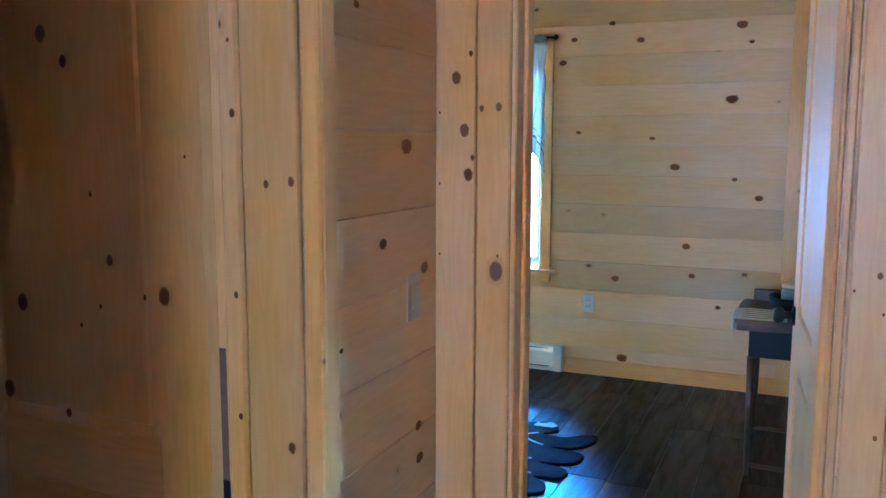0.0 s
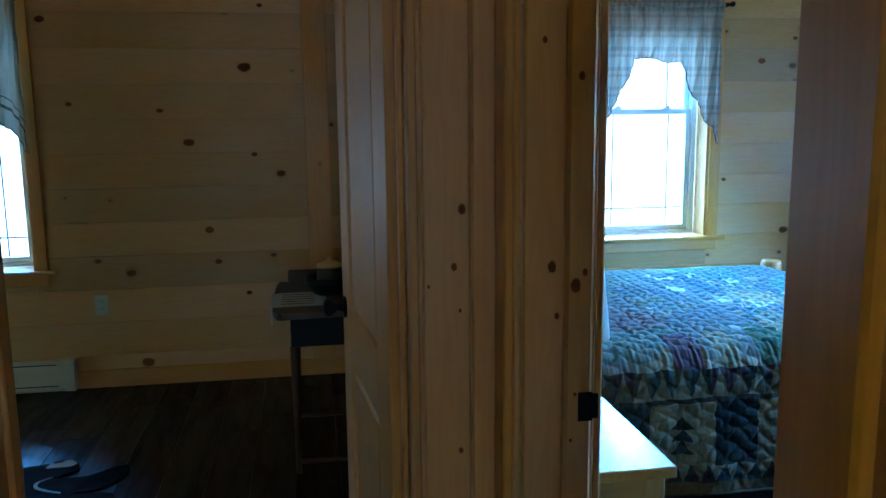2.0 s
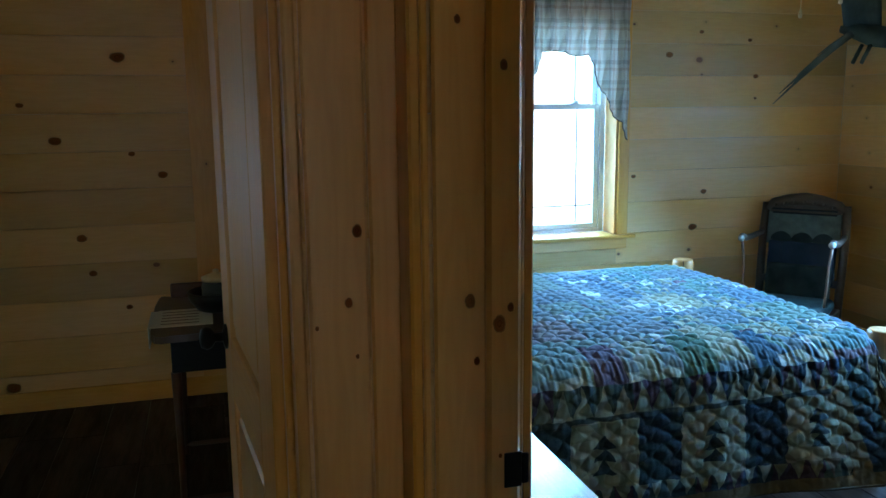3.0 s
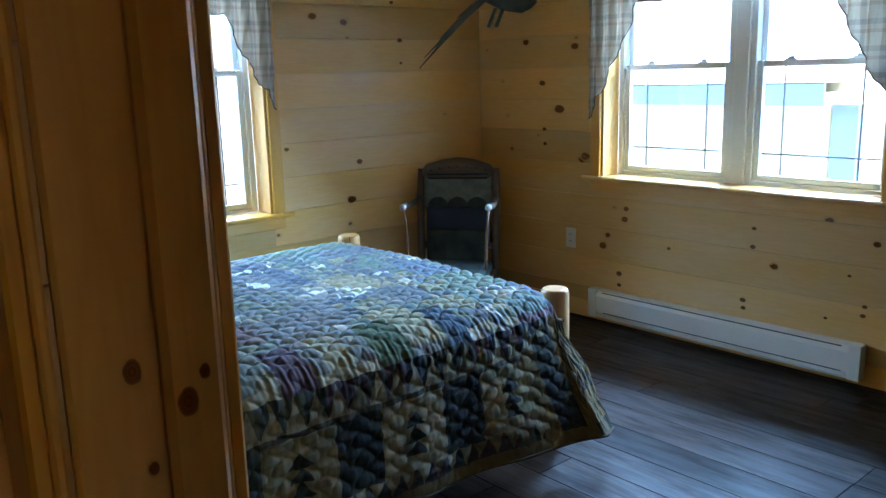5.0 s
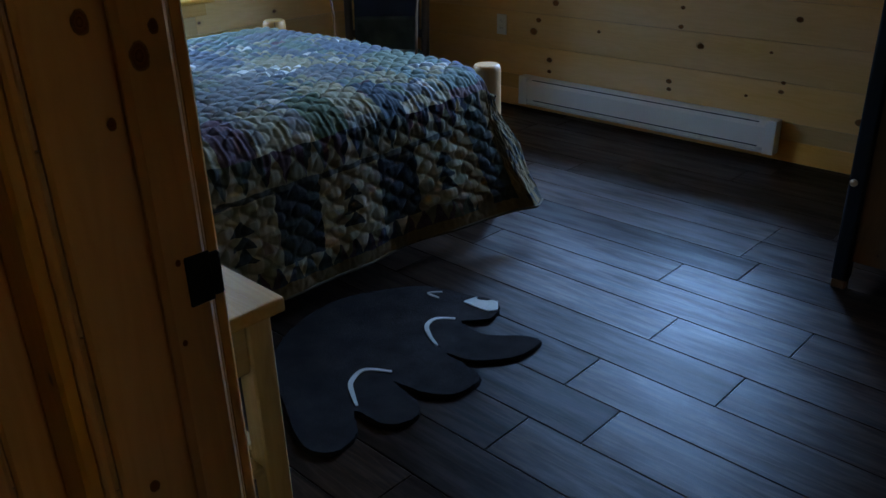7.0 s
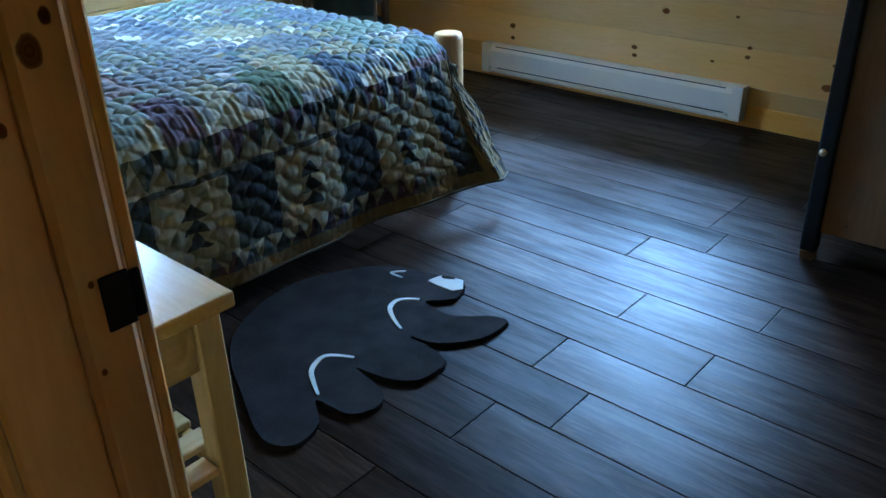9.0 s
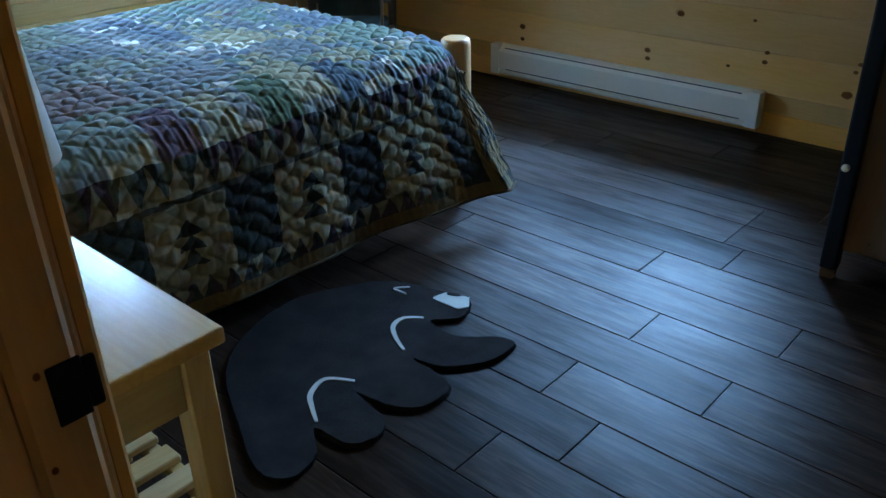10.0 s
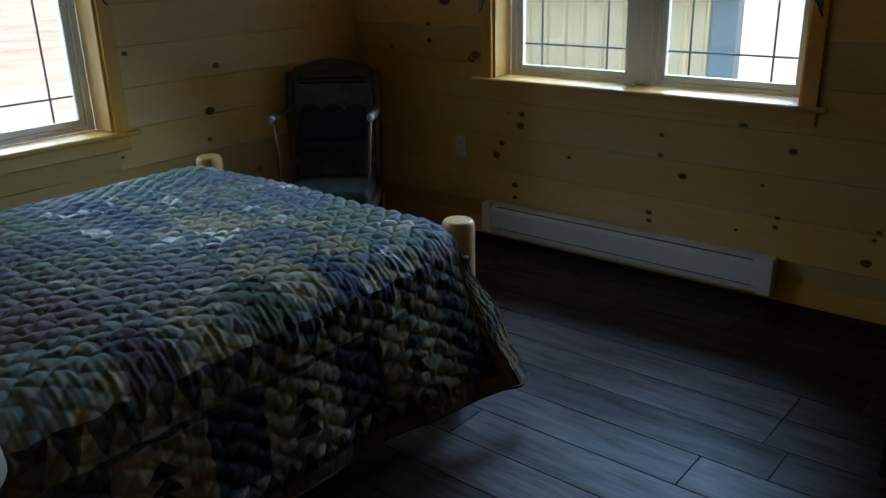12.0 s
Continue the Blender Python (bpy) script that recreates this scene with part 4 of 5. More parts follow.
def log_bed():
    """Peeled log bed frame; its foot posts show beside the quilt."""
    ob = thing("log_bed", Matrix.Translation((0, 0, 0)), "peeled pine log bed frame with round posts", "bed")
    for x, height in ((2.668, 0.612), (0.74, 1.05)):
        for y in (BED_Y0, BED_Y1):
            top = height + 0.035 if height < 0.7 and y > 4 else height
            bm = lathe([(0.046, 0.0), (0.052, 0.02), (0.055, 0.2), (0.056, 0.45), (0.055, top - 0.02), (0.051, top - 0.006), (0.045, top)], 28)
            for vert in bm.verts:
                a = math.atan2(vert.co.y, vert.co.x)
                vert.co.x *= 1 + 0.02 * math.sin(3 * a + 5 * vert.co.z)
                vert.co.y *= 1 + 0.02 * math.sin(2 * a + 4 * vert.co.z)
                vert.co = Vector((vert.co.z, vert.co.y, -vert.co.x))
            m = Matrix.Translation((x, y, 0)) @ pose(0, 0, 0, 0, -90, 0)
            post = part("post", bm, PINE_LOG, ob, m=m)
            if top < 0.7:
                crack = box((0.40, -0.0015, 0.0), (top - 0.004, 0.0015, 0.0568), 0)
                part("crack", crack, DARKGAP, post, "dark drying crack", pose(0, 0, 0, -118 if y < 4 else 60))
    for y in (BED_Y0 - 0.0, BED_Y1):
        part("side_rail", tube([(0.79, y, 0.27), (1.6, y, 0.272), (2.61, y, 0.268)], 0.045, 16), PINE_LOG, ob)
    for x in (2.668, 0.74):
        part("cross_rail", tube([(x, BED_Y0 + 0.05, 0.30), (x, BED_Y1 - 0.05, 0.30)], 0.042, 16), PINE_LOG, ob)
    return ob


log_bed()
bm = box((BED_X0 + 0.06, BED_Y0 - 0.03, 0.318), (BED_X1 - 0.02, BED_Y1 + 0.03, BED_TOP - 0.045), 0.05, segments=3)
tagged(part("mattress", bm, MATTRESS), "mattress hidden under a quilt on a log bed", "mattress")


def quilt():
    """Puffy patchwork spread lying over the mattress, its drop hanging straight and kicking out at the foot corner."""
    half = (BED_Y1 - BED_Y0) / 2 + 0.088
    mid = (BED_Y0 + BED_Y1) / 2
    radius, drop = 0.11, 0.430
    flat = half - radius
    arc = radius * math.pi / 2
    reach = flat + arc + drop
    foot_flat, foot_r = BED_X1 - 0.045, 0.04
    foot_reach = foot_flat + foot_r * math.pi / 2 + 0.33

    def ease(t):
        t = max(0.0, min(1.0, t))
        return t * t * (3 - 2 * t)

    def lay(u, v):
        """u: metres from the head along the bed; v: metres from the middle line. Place and normal."""
        s, sign = abs(v), -1 if v < 0 else 1
        if s < flat:
            y, z, ny, nz = s, BED_TOP + 0.012 * math.cos(s / flat * 1.5), 0.0, 1.0
        elif s < flat + arc:
            a = (s - flat) / radius
            y, z, ny, nz = flat + radius * math.sin(a), BED_TOP - radius * (1 - math.cos(a)), math.sin(a), math.cos(a)
        else:
            d = (s - flat - arc) / drop
            kick = 0.105 * ease((u - 1.95) / 0.5) + 0.075 * ease((u - 2.35) / 0.35)
            wave = 0.012 * math.sin(u * 7.5 + 0.6) + 0.007 * math.sin(u * 17.0)
            y = half + (0.022 + wave) * d + kick * d ** 1.4
            z, ny, nz = BED_TOP - radius - d * (drop - 0.26 * kick), 0.98, 0.2
        x, nx = u, 0.0
        if u > foot_flat:
            e = u - foot_flat
            r = foot_r
            if e < r * math.pi / 2:
                dx, dz = r * math.sin(e / r), r * (1 - math.cos(e / r))
            else:
                dx, dz = r + 0.03 * (e - r * math.pi / 2), r + (e - r * math.pi / 2)
            over = ease((s - flat) / arc)
            # beside the post the drop hangs on past the corner instead of folding under
            low = max(0.0, min(1.0, (s - flat - arc) / drop))
            x = foot_flat + dx * (1 - over) + e * over * (0.15 + 0.20 * low + 0.09 * math.sin(math.pi * low)) + 0.008 * over * min(1.0, e / 0.1) * math.sin(s * 26)
            z = z - dz * (1 - over)
            nx = min(1.0, e / r) * (1 - over)
        return Vector((x, mid + sign * y, max(z, 0.055))), Vector((nx, sign * ny, nz)).normalized()

    def bulbs(u, v):
        """Padding between neighbouring stitched lines that swing against each other: 0 on the thread, 1 on a full bulb."""
        pitch, wave = 0.045, 0.064

        def thread(k):
            swing = math.sin(math.tau * v / wave + 0.7 * math.sin(k * 12.9))
            return (k + 0.5) * pitch + 0.34 * pitch * (1 if k % 2 else -1) * (swing + 0.25 * math.sin(2 * math.tau * v / wave))

        k = math.floor(u / pitch)
        for j in (k - 1, k, k + 1):
            low, high = thread(j - 1), thread(j)
            if low <= u < high:
                s = 2 * (u - low) / (high - low) - 1
                return max(0.0, 1 - s * s) ** 0.40 * min(1.25, ((high - low) / pitch)) ** 0.8
        return 0.0

    bm = bmesh.new()
    uv = bm.loops.layers.uv.new("UVMap")
    nu, nv = 540, 620
    rows = []
    for i in range(nu + 1):
        u = BED_X0 + 0.05 + (foot_reach - 0.10 - BED_X0) * i / nu
        row = []
        for j in range(nv + 1):
            v = -reach + 2 * reach * j / nv
            place, normal = lay(u, v)
            # staggered bulbs between wavy stitched lines, crinkled by washing
            du = u + 0.020 * noise.noise((u * 9, v * 9, 1.0)) + 0.006 * noise.noise((u * 31, v * 31, 2.0))
            dv = v + 0.013 * noise.noise((u * 8, v * 8, 4.0)) + 0.005 * noise.noise((u * 29, v * 29, 6.0))
            puff = bulbs(du, dv) * (0.75 + 0.25 * abs(math.sin(math.pi * dv / 0.064)))
            crinkle = noise.noise((u * 60, v * 22, 3.0)) * 0.7 + noise.noise((u * 17, v * 13, 7.0)) * 0.6
            lump = noise.noise((u * 2.6, v * 2.6, 5.0))
            edge = min(1.0, min(reach - abs(v), 0.05) / 0.05)
            hang = max(0.0, min(1.0, (abs(v) - flat) / arc))
            hem = max(0.3, min(1.0, (1.215 - abs(v)) / 0.02))
            # over the edge of the bed the stitching gathers the cloth into strings that run down
            strings = noise.noise((u * 75, v * 8, 9.0)) * max(0.0, 1 - abs(abs(v) - 0.76) / 0.16)
            # the padding is drawn flat over the edge of the bed and lies thinner down the drop and at the foot corner
            over_edge = math.exp(-((abs(v) - 0.74) / 0.085) ** 2)
            plump = (0.0185 - 0.0080 * hang) * (1 - 0.62 * over_edge)
            if hang > 0:
                plump *= 1 - 0.60 * hang * max(0.0, min(1.0, (u - 2.50) / 0.07))
            height = plump * puff * (0.12 + 0.88 * edge * hem) + 0.0034 * crinkle + 0.0055 * strings + 0.008 * lump
            row.append((bm.verts.new(place + normal * height), (u, v)))
        rows.append(row)
    for a, b in zip(rows, rows[1:]):
        for j in range(nv):
            quad = (a[j], b[j], b[j + 1], a[j + 1])
            face = bm.faces.new([q[0] for q in quad])
            face.smooth = True
            for loop, q in zip(face.loops, quad):
                loop[uv].uv = q[1]
    ob = tagged(part("quilt", bm, QUILT), "rumpled patchwork quilt in blue, green and cream hanging over the bed", "quilt")
    solid = ob.modifiers.new("thickness", "SOLIDIFY")
    solid.thickness, solid.offset = 0.010, -1
    for sign, end in ((-1, "hem"), (1, "hem")):
        line = [lay(BED_X0 + 0.06 + (foot_reach - 0.12 - BED_X0) * k / 70, sign * (reach - 0.002))[0] for k in range(71)]
        part("hem_binding", tube(line, 0.005, 8), BINDING, ob, "olive hem binding")
    return ob


quilt()


def nightstand():
    """Small pine bedside table with square legs and a slatted shelf."""
    x0, x1, y0, y1, top = 0.672, 1.05, 2.53, 3.075, 0.563
    ob = thing("nightstand", Matrix.Translation((x0, y0, 0)), "varnished pine bedside table with slatted shelf", "nightstand")
    w, d = x1 - x0, y1 - y0
    part("tabletop", box((0, 0, 0), (d, w, 0.032), 0.005, segments=2), PINE_TABLE, ob, m=Matrix(((0, 1, 0, 0), (1, 0, 0, 0), (0, 0, -1, top), (0, 0, 0, 1))))
    for x in (0.022, w - 0.022 - 0.055):
        for y in (0.022, d - 0.022 - 0.055):
            part("leg", box((0, 0, 0), (top - 0.033, 0.055, 0.055), 0.004), PINE_TABLE, ob, m=Matrix(((0, 1, 0, x), (0, 0, 1, y), (1, 0, 0, 0), (0, 0, 0, 1))))
    for y in (0.030, d - 0.030 - 0.02):
        part("apron", box((0.078, y, top - 0.033 - 0.115), (w - 0.078, y + 0.02, top - 0.033), 0.002), PINE_TABLE, ob)
    for x in (0.030, w - 0.05):
        part("apron", box((0, 0, 0), (d - 0.156, 0.02, 0.115), 0.002), PINE_TABLE, ob, m=Matrix(((0, 1, 0, x), (1, 0, 0, 0.078), (0, 0, -1, top - 0.033), (0, 0, 0, 1))))
    for k in range(6):
        y = 0.03 + k * 0.086
        part("shelf_slat", box((0.078 if k in (0, 5) else 0.03, y, 0.165), (w - 0.078 if k in (0, 5) else w - 0.03, y + 0.055, 0.183), 0.003), PINE_TABLE, ob)
    for x in (0.032, w - 0.062):
        part("shelf_rail", box((x, 0.078, 0.135), (x + 0.03, d - 0.078, 0.164), 0.003), PINE_TABLE, ob)
    return ob


nightstand()


def table_lamp():
    ob = thing("table_lamp", Matrix.Translation((0.852, 2.86, 0.564)), "bedside lamp with a cream drum shade", "lamp")
    part("lamp_base", lathe([(0.052, 0), (0.054, 0.010), (0.04, 0.02), (0.022, 0.03), (0.036, 0.08), (0.044, 0.13), (0.034, 0.19), (0.016, 0.22), (0.012, 0.30), (0.012, 0.34)], 28), DARKWOOD, ob)
    bm = lathe([(0.126, 0.268), (0.100, 0.535)], 40)
    for face in [f for f in bm.faces if len(f.verts) > 4]:
        bm.faces.remove(face)
    shade = part("shade", bm, SHADE, ob, "cream linen lampshade")
    solid = shade.modifiers.new("thickness", "SOLIDIFY")
    solid.thickness = 0.003
    part("spider", tube([(-0.098, 0, 0.51), (0, 0, 0.505), (0.098, 0, 0.51)], 0.002, 6), BRASS, ob)
    part("bulb", lathe([(0.013, 0.34), (0.014, 0.36), (0.028, 0.40), (0.030, 0.43), (0.018, 0.455), (0.004, 0.46)], 18), PAPER, ob)
    return ob


table_lamp()
remote = thing("remote_control", Matrix.Translation((0.815, 2.69, 0.5635)) @ pose(0, 0, 0, 0, 0, 35), "black remote control on the bedside table", "remote control")
part("body", box((-0.075, -0.022, 0), (0.075, 0.022, 0.018), 0.006, segments=2), BLACKPAINT, remote)
for k in range(4):
    part("button", box((-0.05 + k * 0.026, -0.010, 0.018), (-0.036 + k * 0.026, 0.010, 0.0205), 0.002), BLACK, remote)


def smooth_loop(points, per=7):
    """A closed smooth outline through a few handles."""
    out, n = [], len(points)
    for i in range(n):
        p0, p1, p2, p3 = (Vector((*points[(i + k) % n], 0)) for k in (-1, 0, 1, 2))
        for s in range(per):
            t = s / per
            out.append(0.5 * (2 * p1 + (p2 - p0) * t + (2 * p0 - 5 * p1 + 4 * p2 - p3) * t * t + (3 * p1 - p0 - 3 * p2 + p3) * t ** 3))
    return out


# handles of the rug's outline: muzzle, forelegs, hind legs, rump and back; x along the body towards the head, y away from the paws
BEAR = [(0.905, 0.25), (0.815, 0.205), (0.742, 0.262), (0.732, 0.15), (0.80, 0.06), (0.808, 0.0), (0.70, 0.0), (0.60, 0.075), (0.572, 0.165),
        (0.560, 0.05), (0.528, 0.0), (0.434, 0.005), (0.383, 0.07), (0.360, 0.175), (0.336, 0.05), (0.280, 0.012), (0.214, 0.05), (0.200, 0.15),
        (0.14, 0.075), (0.055, 0.062), (0.020, 0.14), (0.085, 0.30), (0.186, 0.50), (0.33, 0.62), (0.55, 0.67), (0.76, 0.585), (0.847, 0.49), (0.888, 0.35)]


def slab(outline, z0, z1, taper=0.0):
    bm = bmesh.new()
    low = [bm.verts.new((p.x, p.y, z0)) for p in outline]
    c = sum(outline, Vector()) / len(outline)
    high = [bm.verts.new((p.x - taper * (p - c).normalized().x, p.y - taper * (p - c).normalized().y, z1)) for p in outline]
    bm.faces.new(low[::-1])
    bm.faces.new(high)
    n = len(outline)
    for k in range(n):
        bm.faces.new((low[k], low[(k + 1) % n], high[(k + 1) % n], high[k]))
    bmesh.ops.triangulate(bm, faces=[f for f in bm.faces if len(f.verts) > 4])
    bmesh.ops.recalc_face_normals(bm, faces=bm.faces[:])
    return bm


def ribbon(points, width, z0, z1):
    """A flat strip along a few handles, narrowing at its ends."""
    pts = [Vector((*p, 0)) for p in points]
    fine = []
    for i in range(len(pts) - 1):
        p0, p1, p2, p3 = pts[max(i - 1, 0)], pts[i], pts[i + 1], pts[min(i + 2, len(pts) - 1)]
        for s in range(6):
            t = s / 6
            fine.append(0.5 * (2 * p1 + (p2 - p0) * t + (2 * p0 - 5 * p1 + 4 * p2 - p3) * t * t + (3 * p1 - p0 - 3 * p2 + p3) * t ** 3))
    fine.append(pts[-1])
    left, right = [], []
    for i, p in enumerate(fine):
        way = (fine[min(i + 1, len(fine) - 1)] - fine[max(i - 1, 0)]).normalized()
        side = Vector((-way.y, way.x, 0)) * width * (0.35 + 0.65 * math.sin(math.pi * (0.08 + 0.84 * i / (len(fine) - 1)))) / 2
        left.append(p + side)
        right.append(p - side)
    return slab(left + right[::-1], z0, z1)


def bear_rug(m, label):
    ob = thing("bear_rug", m, label, "rug")
    rim = random.Random(3)
    edge = [p + Vector((rim.uniform(-1, 1), rim.uniform(-1, 1), 0)) * 0.0016 for p in smooth_loop(BEAR, 12)]
    part("rug_body", slab(edge, 0.0, 0.014, 0.005), RUG, ob)
    part("muzzle", slab(smooth_loop([(0.905, 0.262), (0.900, 0.250), (0.872, 0.226), (0.862, 0.224), (0.842, 0.238), (0.838, 0.244), (0.836, 0.258), (0.833, 0.315), (0.834, 0.338), (0.842, 0.340), (0.872, 0.333), (0.886, 0.325)], 4), 0.0135, 0.0165), RUG_WHITE, ob, "cream muzzle patch")
    part("nose", slab(smooth_loop([(0.876, 0.318), (0.888, 0.320), (0.900, 0.292), (0.895, 0.280), (0.882, 0.298)]), 0.0165, 0.0185), RUG, ob)
    part("eye", ribbon([(0.800, 0.420), (0.800, 0.470), (0.838, 0.440)], 0.008, 0.0135, 0.0165), RUG_WHITE, ob, "cream eye stitch")
    part("shoulder_line", ribbon([(0.580, 0.215), (0.605, 0.270), (0.645, 0.322), (0.695, 0.330), (0.735, 0.285)], 0.014, 0.0135, 0.0165), RUG_WHITE, ob, "cream outline")
    part("haunch_line", ribbon([(0.222, 0.165), (0.250, 0.215), (0.285, 0.262), (0.350, 0.280), (0.395, 0.215)], 0.014, 0.0135, 0.0165), RUG_WHITE, ob, "cream outline")
    return ob


def bear_pose(origin, along):
    return Matrix.Translation((*origin, -0.0005)) @ pose(0, 0, 0, 0, 0, along)


bear_rug(bear_pose((1.168, 2.603), 0.0), "black bear-shaped wool rug beside the bed")
bear_rug(bear_pose((-0.64, 3.32), 90.0), "black bear-shaped wool rug on the spare room floor")


def armchair():
    """Antique carved armchair with faded upholstery, standing askew in the corner; local y is its front."""
    ob = thing("armchair", Matrix.Translation((3.385, 4.82, 0)) @ pose(0, 0, 0, 0, 0, 128) @ Matrix.Scale(0.90, 4), "dark carved antique armchair with faded upholstery", "armchair")
    w = 0.27
    lean = pose(0, -0.22, 0.36, 8)
    part("seat", box((-0.235, -0.22, 0.31), (0.235, 0.24, 0.40), 0.04, segments=3), UPHOLSTERY, ob)
    part("seat_rail", box((-0.265, -0.24, 0.27), (0.265, 0.285, 0.335), 0.008), CARVED, ob)
    part("backrest", box((-0.21, -0.02, 0.10), (0.21, 0.035, 0.385), 0.022, segments=3), NAVY, ob, "navy upholstered back", lean)
    part("carved_panel", box((-0.225, -0.015, 0.36), (0.225, 0.022, 0.575), 0.006), GREYGREEN, ob, "worn grey-green carved upper panel", lean)
    for k in range(3):
        # dark scallops along the lower edge of the panel
        arch = slab(smooth_loop([(-0.058, 0.0), (-0.050, 0.040), (0.0, 0.062), (0.050, 0.040), (0.058, 0.0)], 5), 0.0, 0.008)
        part("scallop", arch, UPHOLSTERY, ob, m=lean @ Matrix.Translation((-0.13 + 0.13 * k, 0.024, 0.382)) @ Matrix(((1, 0, 0, 0), (0, 0, 1, 0), (0, 1, 0, 0), (0, 0, 0, 1))))
    for z in (0.560, 0.585):
        part("bead_strip", box((-0.20, 0.018, z), (0.20, 0.034, z + 0.011), 0.004), BLACKPAINT, ob, "dark moulding", lean)
    part("back_cushion", box((-0.20, 0.02, 0.02), (0.20, 0.075, 0.235), 0.03, segments=3), UPHOLSTERY, ob, m=lean)
    crest = tube([(-0.25, 0.0, 0.585), (-0.20, 0.004, 0.625), (-0.10, 0.004, 0.652), (0.0, 0.004, 0.662), (0.10, 0.004, 0.652), (0.20, 0.004, 0.625), (0.25, 0.0, 0.585)], 0.04, 12, [0.020, 0.036, 0.040, 0.044, 0.040, 0.036, 0.020])
    part("crest_rail", crest, CARVED, ob, "carved crest rail", lean)
    part("crest_panel", box((-0.215, -0.012, 0.555), (0.215, 0.02, 0.625), 0.008), CARVED, ob, m=lean)
    for k in range(7):
        bead = bmesh.new()
        bmesh.ops.create_uvsphere(bead, u_segments=8, v_segments=6, radius=0.013)
        part("carved_bead", bead, CARVED, ob, m=lean @ Matrix.Translation((-0.18 + 0.06 * k, 0.040, 0.640 - 0.0010 * (k - 3) ** 2 * 3)), smooth=True)
    for sx in (-1, 1):
        part("back_post", tube([(sx * 0.245, -0.005, -0.34), (sx * 0.248, 0.0, 0.1), (sx * 0.255, 0.0, 0.45), (sx * 0.245, 0.0, 0.63)], 0.026, 10), CARVED, ob, m=lean)
        arm = part("arm", tube([(sx * 0.255, -0.25, 0.79), (sx * 0.265, -0.08, 0.785), (sx * 0.268, 0.07, 0.79), (sx * 0.265, 0.155, 0.81), (sx * 0.262, 0.18, 0.797)], 0.02, 10, [0.017, 0.019, 0.021, 0.022, 0.018]), CARVED, ob)
        scroll = bmesh.new()
        bmesh.ops.create_uvsphere(scroll, u_segments=14, v_segments=9, radius=0.021)
        part("scroll", scroll, CREAMPOST, arm, "worn pale arm end", Matrix.Translation((sx * 0.264, 0.185, 0.802)), smooth=True)
        part("arm_support", tube([(sx * 0.262, 0.17, 0.785), (sx * 0.25, 0.165, 0.68), (sx * 0.245, 0.175, 0.54), (sx * 0.243, 0.20, 0.42)], 0.008, 8), BROWNPANEL, ob, "worn arm support")
        part("front_leg", tube([(sx * 0.245, 0.262, 0.28), (sx * 0.25, 0.275, 0.14), (sx * 0.245, 0.265, 0.0)], 0.024, 10, [0.028, 0.023, 0.017]), CARVED, ob)
    part("back_slat", box((-0.235, -0.025, 0.10), (0.235, 0.02, 0.15), 0.006), CARVED, ob, m=lean)
    return ob


armchair()


def dresser():
    """Tall chest with a brown end panel, black corner posts and black drawer fronts."""
    x0, y1 = 2.905, 2.115
    w, d, h = 0.50, 1.0, 1.22
    ob = thing("dresser", Matrix.Translation((x0, y1, 0)), "tall brown chest with black corner posts", "dresser")
    part("end_panel", box((0, 0, 0), (h - 0.14, 0.018, d - 0.10), 0.002), BROWNPANEL, ob, m=Matrix(((0, 1, 0, 0.020), (0, 0, -1, -0.05), (1, 0, 0, 0.10), (0, 0, 0, 1))))
    part("carcass", box((0.04, -d + 0.05, 0.10), (w - 0.04, -0.03, h - 0.03), 0.004), BROWNPANEL, ob)
    part("top", box((-0.02, -d - 0.01, h - 0.03), (w + 0.02, 0.02, h), 0.008), BROWNPANEL, ob)
    for x in (0.0, w - 0.05):
        for y in (-0.052, -d):
            post = part("post", box((x, y, 0.03), (x + 0.05, y + 0.052, h - 0.031), 0.008, segments=2), BLACKPAINT, ob, "black corner post")
            part("foot", box((x + 0.004, y + 0.004, 0.0), (x + 0.046, y + 0.048, 0.0305), 0.003), BROWNPANEL, post, "worn brown block foot")
    bm = bmesh.new()
    bmesh.ops.create_uvsphere(bm, u_segments=16, v_segments=10, radius=0.012)
    part("knob", bm, ALMOND, ob, "small tan wooden knob", Matrix.Translation((-0.010, -0.020, 0.375)), smooth=True)
    for k in range(4):
        z = 0.12 + k * 0.265
        part("drawer_front", box((0.056, -0.032, z), (w - 0.056, -0.002, z + 0.25), 0.005), BLACKPAINT, ob)
    return ob


dresser()


